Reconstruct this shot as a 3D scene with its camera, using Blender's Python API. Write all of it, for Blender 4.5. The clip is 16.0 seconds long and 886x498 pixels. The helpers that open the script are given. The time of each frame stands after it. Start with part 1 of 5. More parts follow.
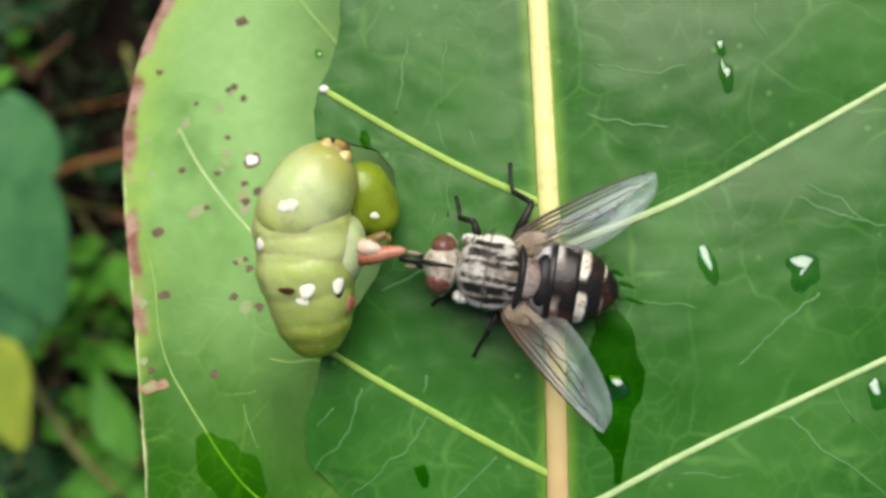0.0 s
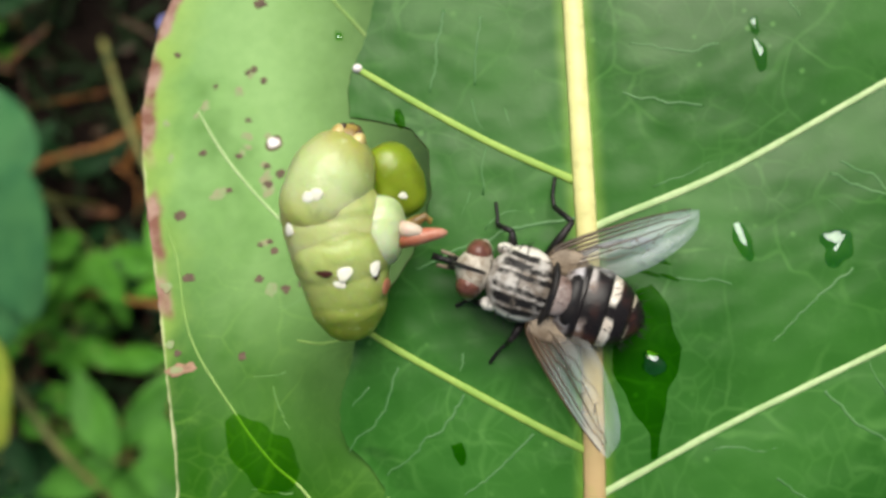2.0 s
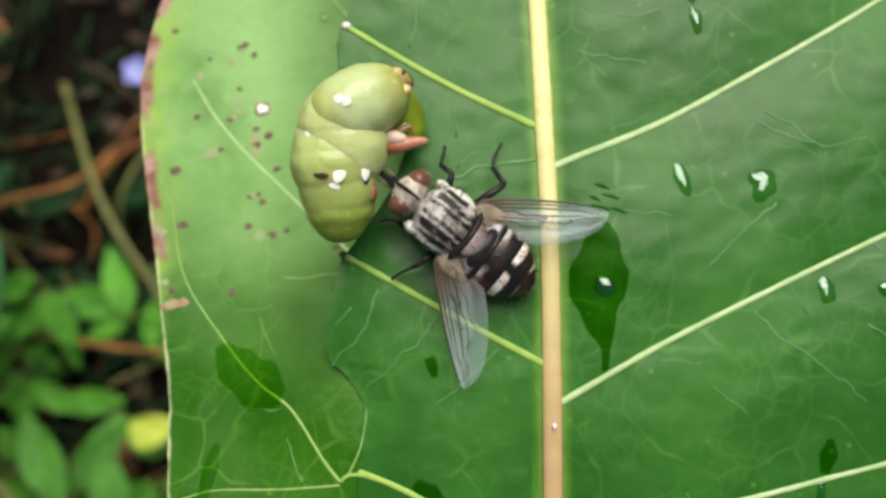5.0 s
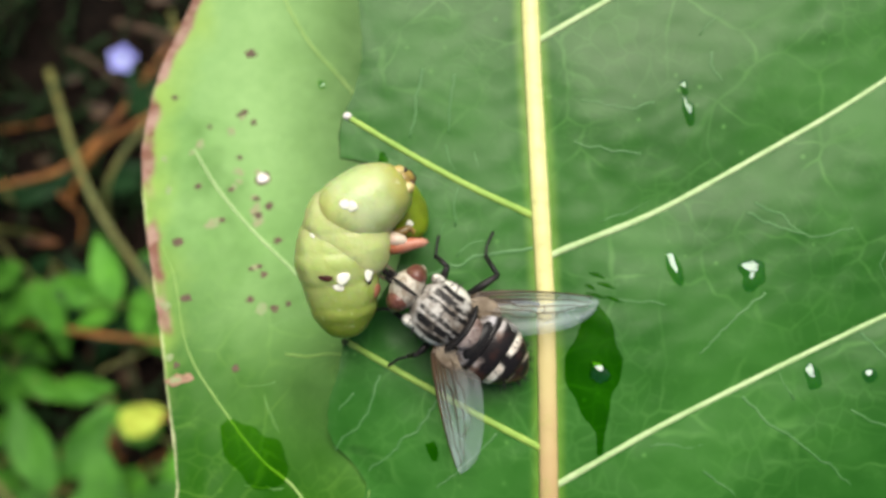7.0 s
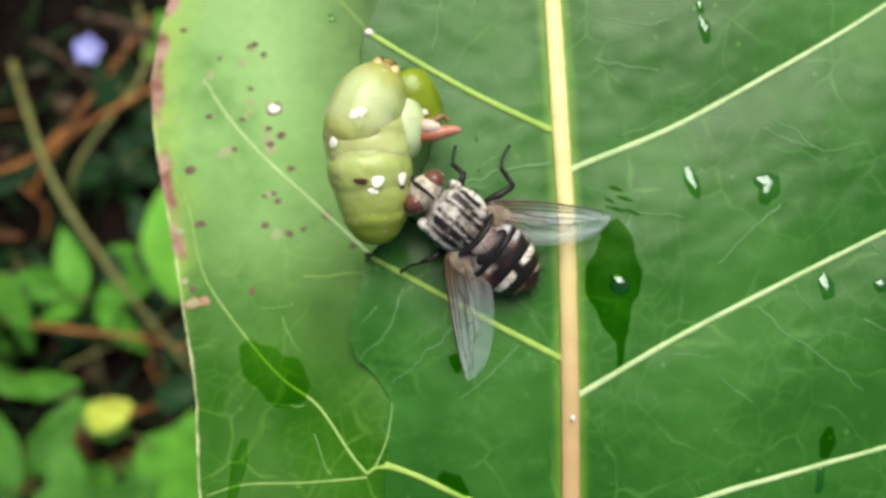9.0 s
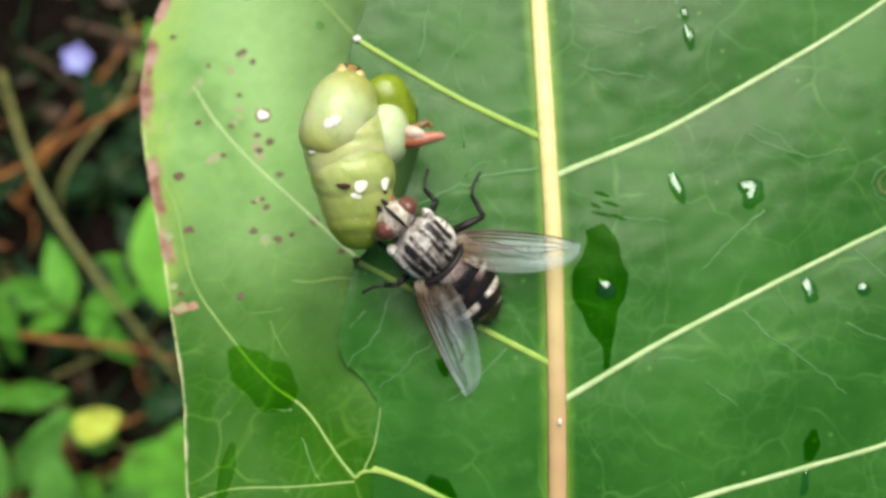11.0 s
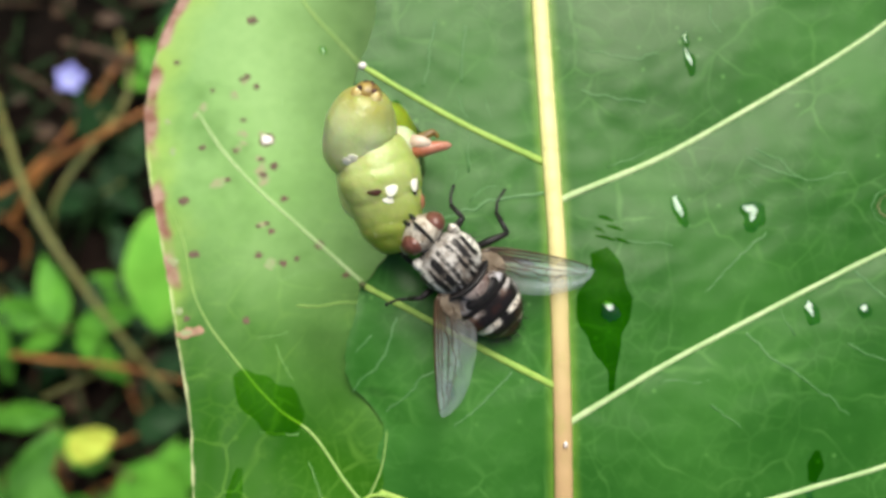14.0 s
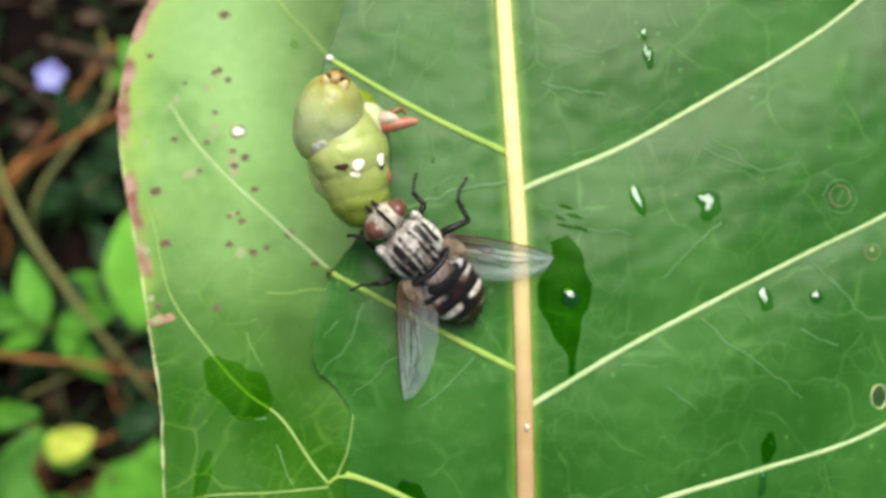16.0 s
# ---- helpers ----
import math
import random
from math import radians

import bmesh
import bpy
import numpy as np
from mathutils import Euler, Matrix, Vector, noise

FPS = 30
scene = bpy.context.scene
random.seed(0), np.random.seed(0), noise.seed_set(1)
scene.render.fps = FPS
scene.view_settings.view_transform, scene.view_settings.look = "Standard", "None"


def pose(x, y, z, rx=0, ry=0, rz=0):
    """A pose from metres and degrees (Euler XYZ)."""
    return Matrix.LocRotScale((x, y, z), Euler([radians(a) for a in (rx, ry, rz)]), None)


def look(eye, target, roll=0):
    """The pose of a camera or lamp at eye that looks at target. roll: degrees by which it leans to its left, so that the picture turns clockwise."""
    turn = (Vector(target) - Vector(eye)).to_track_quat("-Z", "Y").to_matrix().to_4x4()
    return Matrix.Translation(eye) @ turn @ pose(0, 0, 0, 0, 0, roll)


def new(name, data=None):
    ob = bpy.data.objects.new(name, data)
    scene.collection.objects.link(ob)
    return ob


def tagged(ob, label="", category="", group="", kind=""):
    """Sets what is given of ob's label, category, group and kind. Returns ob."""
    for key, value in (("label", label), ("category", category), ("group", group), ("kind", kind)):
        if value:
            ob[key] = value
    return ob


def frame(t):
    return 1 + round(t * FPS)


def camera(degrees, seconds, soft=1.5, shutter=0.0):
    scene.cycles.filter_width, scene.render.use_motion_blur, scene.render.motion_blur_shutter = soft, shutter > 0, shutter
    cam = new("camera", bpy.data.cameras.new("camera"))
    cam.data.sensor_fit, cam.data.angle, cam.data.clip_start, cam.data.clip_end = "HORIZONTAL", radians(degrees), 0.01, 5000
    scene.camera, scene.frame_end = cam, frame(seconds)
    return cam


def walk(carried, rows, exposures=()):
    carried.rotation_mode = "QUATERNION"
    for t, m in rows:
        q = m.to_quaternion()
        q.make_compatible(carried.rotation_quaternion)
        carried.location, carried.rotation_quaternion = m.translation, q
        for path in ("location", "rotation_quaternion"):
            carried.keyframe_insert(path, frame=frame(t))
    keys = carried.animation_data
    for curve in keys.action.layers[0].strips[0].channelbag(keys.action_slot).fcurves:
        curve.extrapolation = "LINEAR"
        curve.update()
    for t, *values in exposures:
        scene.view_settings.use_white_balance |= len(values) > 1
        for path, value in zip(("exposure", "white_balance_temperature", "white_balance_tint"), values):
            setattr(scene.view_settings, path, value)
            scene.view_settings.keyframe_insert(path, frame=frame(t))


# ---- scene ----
MM = 0.001
LEAF_Z = 0.40          # height of the leaf above the ground
cam = camera(50.0, 16.0, soft=3.0)
cam.data.dof.use_dof = True
cam.data.dof.focus_distance = 0.0495
cam.data.dof.aperture_fstop = 45.0
# seconds, place in millimetres from the leaf's origin, turn in degrees
PATH = [
    (0.0, 6.02, 5.92, 47.98, 1.84, 6.19, -0.06),
    (0.5, 4.45, 6.63, 48.66, 1.76, 5.95, -0.09),
    (1.0, 4.50, 5.33, 49.25, 2.49, 6.03, 0.17),
    (1.5, 1.36, 5.93, 48.76, 1.40, 5.21, 0.46),
    (2.0, 2.97, 5.11, 48.34, 1.48, 4.71, -0.44),
    (2.5, 3.68, 5.72, 49.35, -0.28, 4.82, -0.70),
    (3.0, 3.65, -2.35, 50.35, 4.88, 3.05, -0.09),
    (3.5, 1.89, 0.77, 49.66, 1.36, 1.52, 0.35),
    (4.0, 2.24, -2.39, 51.42, 3.05, 1.87, 0.45),
    (6.5, 2.00, -0.88, 55.31, 5.86, 1.92, -0.19),
    (7.0, 1.42, 4.26, 56.06, 3.63, 1.08, 0.07),
    (7.5, -4.03, -3.66, 54.67, 3.98, -0.76, 0.62),
    (8.0, -2.57, -0.11, 55.73, 3.82, -1.67, 0.18),
    (8.5, -4.77, -1.55, 54.55, 3.15, -1.96, 0.36),
    (9.0, -2.12, -1.08, 56.24, 3.87, -1.17, -0.26),
    (11.5, -2.01, -1.78, 56.85, 4.61, -1.88, -0.34),
    (12.0, -1.95, -2.33, 57.90, 4.82, -1.88, -0.50),
    (12.5, -1.49, -0.37, 59.04, 5.00, -1.72, -1.16),
    (13.0, -2.57, 0.28, 58.31, 5.21, -1.85, -0.85),
    (13.5, -3.80, -0.31, 56.92, 5.45, -2.18, -0.49),
    (14.0, -2.85, -0.99, 57.07, 5.48, -2.26, -0.64),
    (14.5, -3.22, -0.93, 56.91, 5.30, -2.61, -0.60),
    (15.0, -2.95, -1.57, 57.38, 5.21, -2.71, -0.70),
    (15.5, -0.97, -1.66, 58.94, 5.35, -3.05, -0.74),
    (16.0, -1.71, -1.92, 58.57, 5.51, -3.20, -0.71),
]
walk(cam, [(t, pose(x * MM, y * MM, LEAF_Z + z * MM, rx, ry, rz)) for t, x, y, z, rx, ry, rz in PATH],
     [(0, 0.00), (2.5, -0.02), (3.5, -0.10), (4.2, -0.08), (7, 0.11), (9, 0.10), (16, 0.19)])

# ---- light ----
SUN_EL, SUN_AZ = radians(57), radians(8)      # hazy sun, high, from ahead
world = bpy.data.worlds.new("sky")
scene.world = world
world.use_nodes = True
wn = world.node_tree.nodes
sky = wn.new("ShaderNodeTexSky")
sky.sky_type = 'NISHITA'
sky.sun_disc = False
sky.sun_elevation = SUN_EL
sky.sun_rotation = SUN_AZ
sky.air_density = 1.0
sky.dust_density = 4.0
wn["Background"].inputs[1].default_value = 0.064
world.node_tree.links.new(sky.outputs[0], wn["Background"].inputs[0])
sun = new("sun", bpy.data.lights.new("sun", 'SUN'))
sun.data.energy = 4.55
sun.data.angle = radians(52)
sun.data.color = (1.0, 0.955, 0.86)
sun.matrix_basis = look((math.sin(SUN_AZ) * math.cos(SUN_EL) * 3, math.cos(SUN_AZ) * math.cos(SUN_EL) * 3, math.sin(SUN_EL) * 3 + LEAF_Z), (0, 0, LEAF_Z))


# ---- materials ----
def material(name):
    m = bpy.data.materials.new(name)
    m.use_nodes = True
    nt = m.node_tree
    return m, nt, nt.nodes["Principled BSDF"]


def node(nt, kind, **inputs):
    n = nt.nodes.new("ShaderNode" + kind)
    for key, value in inputs.items():
        n.inputs[key.replace("_", " ")].default_value = value
    return n


def maths(nt, op, a, b=0.0, c=None):
    n = nt.nodes.new("ShaderNodeMath")
    n.operation = op
    for i, v in enumerate((a, b, c)):
        if v is None:
            continue
        if isinstance(v, (int, float)):
            n.inputs[i].default_value = v
        else:
            nt.links.new(v, n.inputs[i])
    return n.outputs[0]


def mixed(nt, fac, a, b):
    n = nt.nodes.new("ShaderNodeMix")
    n.data_type = 'RGBA'
    for i, v in ((0, fac), (6, a), (7, b)):
        if isinstance(v, tuple):
            n.inputs[i].default_value = (*v, 1)
        elif isinstance(v, (int, float)):
            n.inputs[i].default_value = v
        else:
            nt.links.new(v, n.inputs[i])
    return n.outputs[2]


def ramp(nt, fac, lo, hi):
    n = nt.nodes.new("ShaderNodeMapRange")
    n.interpolation_type = 'SMOOTHSTEP'
    n.inputs[1].default_value, n.inputs[2].default_value = lo, hi
    nt.links.new(fac, n.inputs[0])
    return n.outputs[0]


def coords(nt, which="Object"):
    return nt.nodes.new("ShaderNodeTexCoord").outputs[which]


def noise_of(nt, scale, detail=3.0, rough=0.55, vec=None):
    n = node(nt, "TexNoise", Scale=scale, Detail=detail, Roughness=rough)
    nt.links.new(vec if vec else coords(nt), n.inputs["Vector"])
    return n.outputs["Fac"]


def bumped(nt, bsdf, height, distance, strength=0.6):
    n = node(nt, "Bump", Strength=strength, Distance=distance)
    nt.links.new(height, n.inputs["Height"])
    nt.links.new(n.outputs[0], bsdf.inputs["Normal"])


def simple(name, a, b, scale, roughness=0.5, bump=0.0, metal=0.0, spec=0.5, detail=4.0):
    """A two-tone grained material: colour a to colour b by noise, with fine relief."""
    m, nt, bsdf = material(name)
    f = noise_of(nt, scale, detail)
    f2 = noise_of(nt, scale * 6, 2.0)
    both = maths(nt, 'ADD', maths(nt, 'MULTIPLY', f, 0.7), maths(nt, 'MULTIPLY', f2, 0.3))
    nt.links.new(mixed(nt, ramp(nt, both, 0.35, 0.65), a, b), bsdf.inputs["Base Color"])
    bsdf.inputs["Roughness"].default_value = roughness
    bsdf.inputs["Metallic"].default_value = metal
    bsdf.inputs["Specular IOR Level"].default_value = spec
    if bump:
        bumped(nt, bsdf, both, bump)
    return m


def attribute(nt, name):
    n = nt.nodes.new("ShaderNodeAttribute")
    n.attribute_name = name
    return n.outputs["Fac"]


def leaf_material(name, dark, light, pale, gloss):
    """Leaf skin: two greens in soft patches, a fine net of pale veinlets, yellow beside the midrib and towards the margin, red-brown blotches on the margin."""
    m, nt, bsdf = material(name)
    at = coords(nt)
    broad = ramp(nt, noise_of(nt, 90, 3.0, vec=at), 0.35, 0.68)
    fine = noise_of(nt, 1400, 3.0, vec=at)
    col = mixed(nt, broad, dark, light)
    warp = node(nt, "TexNoise", Scale=220.0, Detail=2.0)
    nt.links.new(at, warp.inputs["Vector"])
    shifted = nt.nodes.new("ShaderNodeVectorMath")
    shifted.operation = 'MULTIPLY_ADD'
    nt.links.new(warp.outputs["Color"], shifted.inputs[0])
    shifted.inputs[1].default_value = (0.0030, 0.0030, 0.0)
    nt.links.new(at, shifted.inputs[2])
    net = nt.nodes.new("ShaderNodeTexVoronoi")
    net.feature = 'DISTANCE_TO_EDGE'
    net.inputs["Scale"].default_value = 215.0
    nt.links.new(shifted.outputs[0], net.inputs["Vector"])
    line = maths(nt, 'SUBTRACT', 1.0, ramp(nt, net.outputs["Distance"], 0.004, 0.030))
    patchy = ramp(nt, noise_of(nt, 210, 2.0, vec=at), 0.36, 0.70)
    line = maths(nt, 'MULTIPLY', line, maths(nt, 'MULTIPLY', patchy, 0.29))
    col = mixed(nt, line, col, pale)
    small = nt.nodes.new("ShaderNodeTexVoronoi")
    small.feature = 'DISTANCE_TO_EDGE'
    small.inputs["Scale"].default_value = 780.0
    nt.links.new(shifted.outputs[0], small.inputs["Vector"])
    mesh_ = maths(nt, 'SUBTRACT', 1.0, ramp(nt, small.outputs["Distance"], 0.01, 0.10))
    col = mixed(nt, maths(nt, 'MULTIPLY', mesh_, maths(nt, 'MULTIPLY', ramp(nt, noise_of(nt, 150, 3.0, vec=at), 0.4, 0.65), 0.12)), col, pale)
    specks = nt.nodes.new("ShaderNodeTexVoronoi")
    specks.inputs["Scale"].default_value = 750.0
    nt.links.new(at, specks.inputs["Vector"])
    dot = maths(nt, 'MULTIPLY', maths(nt, 'SUBTRACT', 1.0, ramp(nt, specks.outputs["Distance"], 0.06, 0.16)), ramp(nt, noise_of(nt, 330, 2.0, vec=at), 0.50, 0.62))
    col = mixed(nt, maths(nt, 'MULTIPLY', dot, 0.45), col, pale)
    mottle = ramp(nt, noise_of(nt, 480, 4.0, 0.65, at), 0.35, 0.7)
    col = mixed(nt, maths(nt, 'MULTIPLY', mottle, 0.20), col, light)
    rib = maths(nt, 'SUBTRACT', 1.0, ramp(nt, maths(nt, 'ADD', attribute(nt, "rib"), maths(nt, 'MULTIPLY', noise_of(nt, 300, vec=at), 0.5)), 0.5, 1.5))
    col = mixed(nt, maths(nt, 'MULTIPLY', rib, 0.6), col, (0.25, 0.44, 0.05))
    # paler, bluer green: the flap's sky sheen is put into the colour
    col = mixed(nt, maths(nt, 'MULTIPLY', attribute(nt, "paled"), ramp(nt, noise_of(nt, 130, 3.0, vec=at), 0.15, 0.5)), col, mixed(nt, broad, (0.190, 0.365, 0.110), (0.280, 0.475, 0.176)))
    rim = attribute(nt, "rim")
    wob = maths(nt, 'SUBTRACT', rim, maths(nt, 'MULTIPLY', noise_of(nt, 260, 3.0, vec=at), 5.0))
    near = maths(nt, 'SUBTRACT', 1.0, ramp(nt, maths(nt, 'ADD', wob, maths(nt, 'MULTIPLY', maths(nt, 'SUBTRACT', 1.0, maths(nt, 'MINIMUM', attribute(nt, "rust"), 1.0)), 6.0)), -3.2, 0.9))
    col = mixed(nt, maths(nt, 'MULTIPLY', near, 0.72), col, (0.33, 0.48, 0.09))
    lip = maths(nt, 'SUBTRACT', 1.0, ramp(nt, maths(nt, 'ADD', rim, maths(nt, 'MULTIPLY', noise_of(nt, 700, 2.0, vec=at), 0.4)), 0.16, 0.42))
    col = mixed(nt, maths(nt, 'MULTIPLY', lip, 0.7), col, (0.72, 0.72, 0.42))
    blotch = maths(nt, 'MULTIPLY', ramp(nt, maths(nt, 'MULTIPLY', noise_of(nt, 230, 2.0, vec=at), attribute(nt, "rust")), 0.41, 0.53), 1.0)
    edge = maths(nt, 'SUBTRACT', 1.0, ramp(nt, maths(nt, 'ADD', rim, maths(nt, 'MULTIPLY', noise_of(nt, 500, 3.0, vec=at), 1.2)), 1.15, 1.75))
    brown = mixed(nt, ramp(nt, noise_of(nt, 700, 4.0, vec=at), 0.35, 0.68), (0.22, 0.095, 0.075), (0.45, 0.28, 0.24))
    col = mixed(nt, maths(nt, 'MULTIPLY', blotch, edge), col, brown)
    col = mixed(nt, maths(nt, 'MULTIPLY', fine, 0.25), col, dark)
    grain = ramp(nt, noise_of(nt, 850, 4.0, 0.7, at), 0.52, 0.72)
    col = mixed(nt, maths(nt, 'MULTIPLY', grain, 0.08), col, pale)
    nt.links.new(col, bsdf.inputs["Base Color"])
    nt.links.new(maths(nt, 'MULTIPLY_ADD', broad, 0.10, 0.33), bsdf.inputs["Roughness"])
    bsdf.inputs["Specular IOR Level"].default_value = gloss
    bsdf.inputs["Specular Tint"].default_value = (1.0, 1.0, 0.92, 1)
    relief = maths(nt, 'ADD', maths(nt, 'MULTIPLY', fine, 0.35), maths(nt, 'MULTIPLY', noise_of(nt, 420, 3.0, vec=at), 0.65))
    bumped(nt, bsdf, relief, 0.00008, 0.5)
    return m


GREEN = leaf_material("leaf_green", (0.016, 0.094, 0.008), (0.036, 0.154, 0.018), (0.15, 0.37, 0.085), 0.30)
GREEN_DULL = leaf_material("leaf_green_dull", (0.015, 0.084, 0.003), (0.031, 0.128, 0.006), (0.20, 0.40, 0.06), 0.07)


def rib_material():
    """Pale yellow towards the leaf's tip, tan towards the stalk."""
    m, nt, bsdf = material("midrib")
    at = coords(nt)
    xyz = nt.nodes.new("ShaderNodeSeparateXYZ")
    nt.links.new(at, xyz.inputs[0])
    along = maths(nt, 'ADD', xyz.outputs[1], maths(nt, 'MULTIPLY', noise_of(nt, 300, 3.0, vec=at), 0.008))
    col = mixed(nt, ramp(nt, along, -0.006, 0.019), (0.51, 0.34, 0.165), (0.78, 0.77, 0.32))
    col = mixed(nt, maths(nt, 'MULTIPLY', ramp(nt, noise_of(nt, 1200, 3.0, vec=at), 0.5, 0.75), 0.4), col, (0.42, 0.40, 0.12))
    nt.links.new(col, bsdf.inputs["Base Color"])
    bsdf.inputs["Roughness"].default_value = 0.42
    bumped(nt, bsdf, noise_of(nt, 1500, 3.0, vec=at), 0.00006, 0.5)
    return m


RIB = rib_material()
VEIN = simple("vein_yellow_green", (0.50, 0.64, 0.32), (0.35, 0.52, 0.21), 400, 0.6, 0.00004)
VEIN_YELLOW = simple("vein_yellower", (0.34, 0.50, 0.09), (0.24, 0.42, 0.06), 400, 0.6, 0.00004)
VEIN_PALE = simple("vein_pale_green", (0.33, 0.50, 0.14), (0.24, 0.42, 0.09), 400, 0.6, 0.00004)
VEINLET = simple("veinlet_green", (0.085, 0.22, 0.065), (0.05, 0.165, 0.04), 500, 0.5)
SPOT = simple("leaf_spot_brown", (0.075, 0.048, 0.028), (0.13, 0.085, 0.05), 1800, 0.7, 0.00003)
SPOT_PINK = simple("leaf_spot_pinkish", (0.27, 0.25, 0.135), (0.22, 0.33, 0.13), 1500, 0.7)
SCAB = simple("scab_white", (0.92, 0.88, 0.84), (0.80, 0.72, 0.70), 2000, 0.4)
SCAR = simple("notch_pink", (0.36, 0.21, 0.13), (0.20, 0.11, 0.06), 1500, 0.6)
EDGE = simple("eaten_edge", (0.10, 0.13, 0.035), (0.04, 0.045, 0.015), 900, 0.6)


def water_material(name, tint, rough, shine):
    """Water lying on the leaf: the skin below seen darker through it, and the sky mirrored on it."""
    m, nt, bsdf = material(name)
    clear = nt.nodes.new("ShaderNodeBsdfTransparent")
    nt.links.new(mixed(nt, noise_of(nt, 500, 3.0), tint, tuple(c * 0.9 for c in tint)), clear.inputs[0])
    gloss = nt.nodes.new("ShaderNodeBsdfGlossy")
    gloss.inputs["Color"].default_value = (0.86, 1.0, 0.97, 1)
    gloss.inputs["Roughness"].default_value = rough
    facing = nt.nodes.new("ShaderNodeLayerWeight")
    facing.inputs[0].default_value = 0.5
    mix = nt.nodes.new("ShaderNodeMixShader")
    edge = maths(nt, 'POWER', facing.outputs["Facing"], 3.0)
    nt.links.new(maths(nt, 'MULTIPLY_ADD', edge, 0.35, shine), mix.inputs[0])
    nt.links.new(clear.outputs[0], mix.inputs[1])
    nt.links.new(gloss.outputs[0], mix.inputs[2])
    nt.links.new(mix.outputs[0], nt.nodes["Material Output"].inputs[0])
    nt.nodes.remove(bsdf)
    return m


WET = water_material("wet_film", (0.42, 0.72, 0.10), 0.30, 0.003)
WATER = water_material("water", (0.50, 0.84, 0.16), 0.06, 0.085)
DAMP = water_material("damp_film", (0.63, 0.86, 0.25), 0.35, 0.002)


# ---- building ----
def mesh_of(name, verts, faces, mat, smooth=True):
    me = bpy.data.meshes.new(name)
    me.from_pydata([(x * MM, y * MM, z * MM) for x, y, z in verts], [], faces)
    me.materials.append(mat)
    if smooth:
        me.polygons.foreach_set("use_smooth", [True] * len(me.polygons))
    me.update()
    return me


def thing(name, label, category, place=(0, 0, 0), group="", kind=""):
    """An Empty at a place in the leaf's millimetres."""
    e = new(name)
    e.empty_display_size = 0.002
    e.location = (place[0] * MM, place[1] * MM, LEAF_Z + place[2] * MM)
    return tagged(e, label, category, group, kind)


def part(name, shape, mat, parent, label="", smooth=True):
    verts, faces = shape
    ob = new(name, mesh_of(name, verts, faces, mat, smooth))
    ob.parent = parent
    return tagged(ob, label)


def join(*shapes):
    verts, faces = [], []
    for v, f in shapes:
        n = len(verts)
        verts += v
        faces += [tuple(i + n for i in q) for q in f]
    return verts, faces


def tube(points, radii, n=8, flat=1.0):
    """A closed tube through points; radii one a point. flat squeezes it in z."""
    pts = [Vector(p) for p in points]
    verts, faces = [], []
    for i, p in enumerate(pts):
        d = (pts[min(i + 1, len(pts) - 1)] - pts[max(i - 1, 0)]).normalized()
        up = Vector((0, 0, 1)) if abs(d.z) < 0.9 else Vector((0, 1, 0))
        a = d.cross(up).normalized()
        b = a.cross(d)
        for k in range(n):
            w = 2 * math.pi * k / n
            off = (a * math.cos(w) + b * math.sin(w)) * radii[i]
            off.z *= flat
            verts.append(tuple(p + off))
    for i in range(len(pts) - 1):
        for k in range(n):
            faces.append((i * n + k, i * n + (k + 1) % n, (i + 1) * n + (k + 1) % n, (i + 1) * n + k))
    faces.append(tuple(range(n))[::-1])
    faces.append(tuple(range((len(pts) - 1) * n, len(pts) * n)))
    return verts, faces


def curve(points, steps=8):
    """A smooth line through points (Catmull-Rom)."""
    p = [Vector(q) for q in points]
    p = [2 * p[0] - p[1]] + p + [2 * p[-1] - p[-2]]
    out = []
    for i in range(1, len(p) - 2):
        for s in range(steps):
            t = s / steps
            out.append(0.5 * (2 * p[i] + (p[i + 1] - p[i - 1]) * t + (2 * p[i - 1] - 5 * p[i] + 4 * p[i + 1] - p[i + 2]) * t * t + (3 * p[i] - p[i - 1] - 3 * p[i + 1] + p[i + 2]) * t ** 3))
    out.append(p[-2])
    return [tuple(q) for q in out]


def blob(c, r, seg=20, rings=14, form=None):
    """A rounded body: an ellipsoid at c with radii r, whose unit points form() may move first."""
    verts, faces = [], []
    for j in range(rings + 1):
        a = math.pi * j / rings
        for i in range(seg):
            w = 2 * math.pi * i / seg
            u = (math.cos(a), math.sin(a) * math.cos(w), math.sin(a) * math.sin(w))
            if form:
                u = form(*u)
            verts.append((c[0] + u[0] * r[0], c[1] + u[1] * r[1], c[2] + u[2] * r[2]))
    for j in range(rings):
        for i in range(seg):
            faces.append((j * seg + i, j * seg + (i + 1) % seg, (j + 1) * seg + (i + 1) % seg, (j + 1) * seg + i))
    return verts, faces


def line(pairs):
    """A function that runs smoothly through (y, x) pairs."""
    ys = np.array([p[0] for p in pairs], float)
    xs = np.array([p[1] for p in pairs], float)
    return lambda y: float(np.interp(y, ys, xs))


# ---- the leaf ----
margin_left = line([(-44, 6.4), (-38, -3), (-30, -10), (-22, -13.6), (-11, -15.6), (-6, -16.3), (-1.6, -17.5), (2.6, -18.6), (7, -19.9), (10, -20.8),
                    (13, -21.5), (16, -21.9), (19, -21.7), (22, -21.1), (25, -20.0), (30, -18), (38, -14), (46, -8), (52, -4.6)])
margin_right = line([(-44, 6.8), (-38, 17), (-30, 26), (-20, 33), (-8, 37.5), (5, 39.5), (18, 38.5), (32, 33), (46, 23), (58, 12), (66, 5.2)])
midrib_x = line([(-44, 6.6), (-12, 6.62), (-2, 6.52), (5, 6.4), (12, 6.05), (20, 5.65), (40, 5.0), (66, 4.6)])
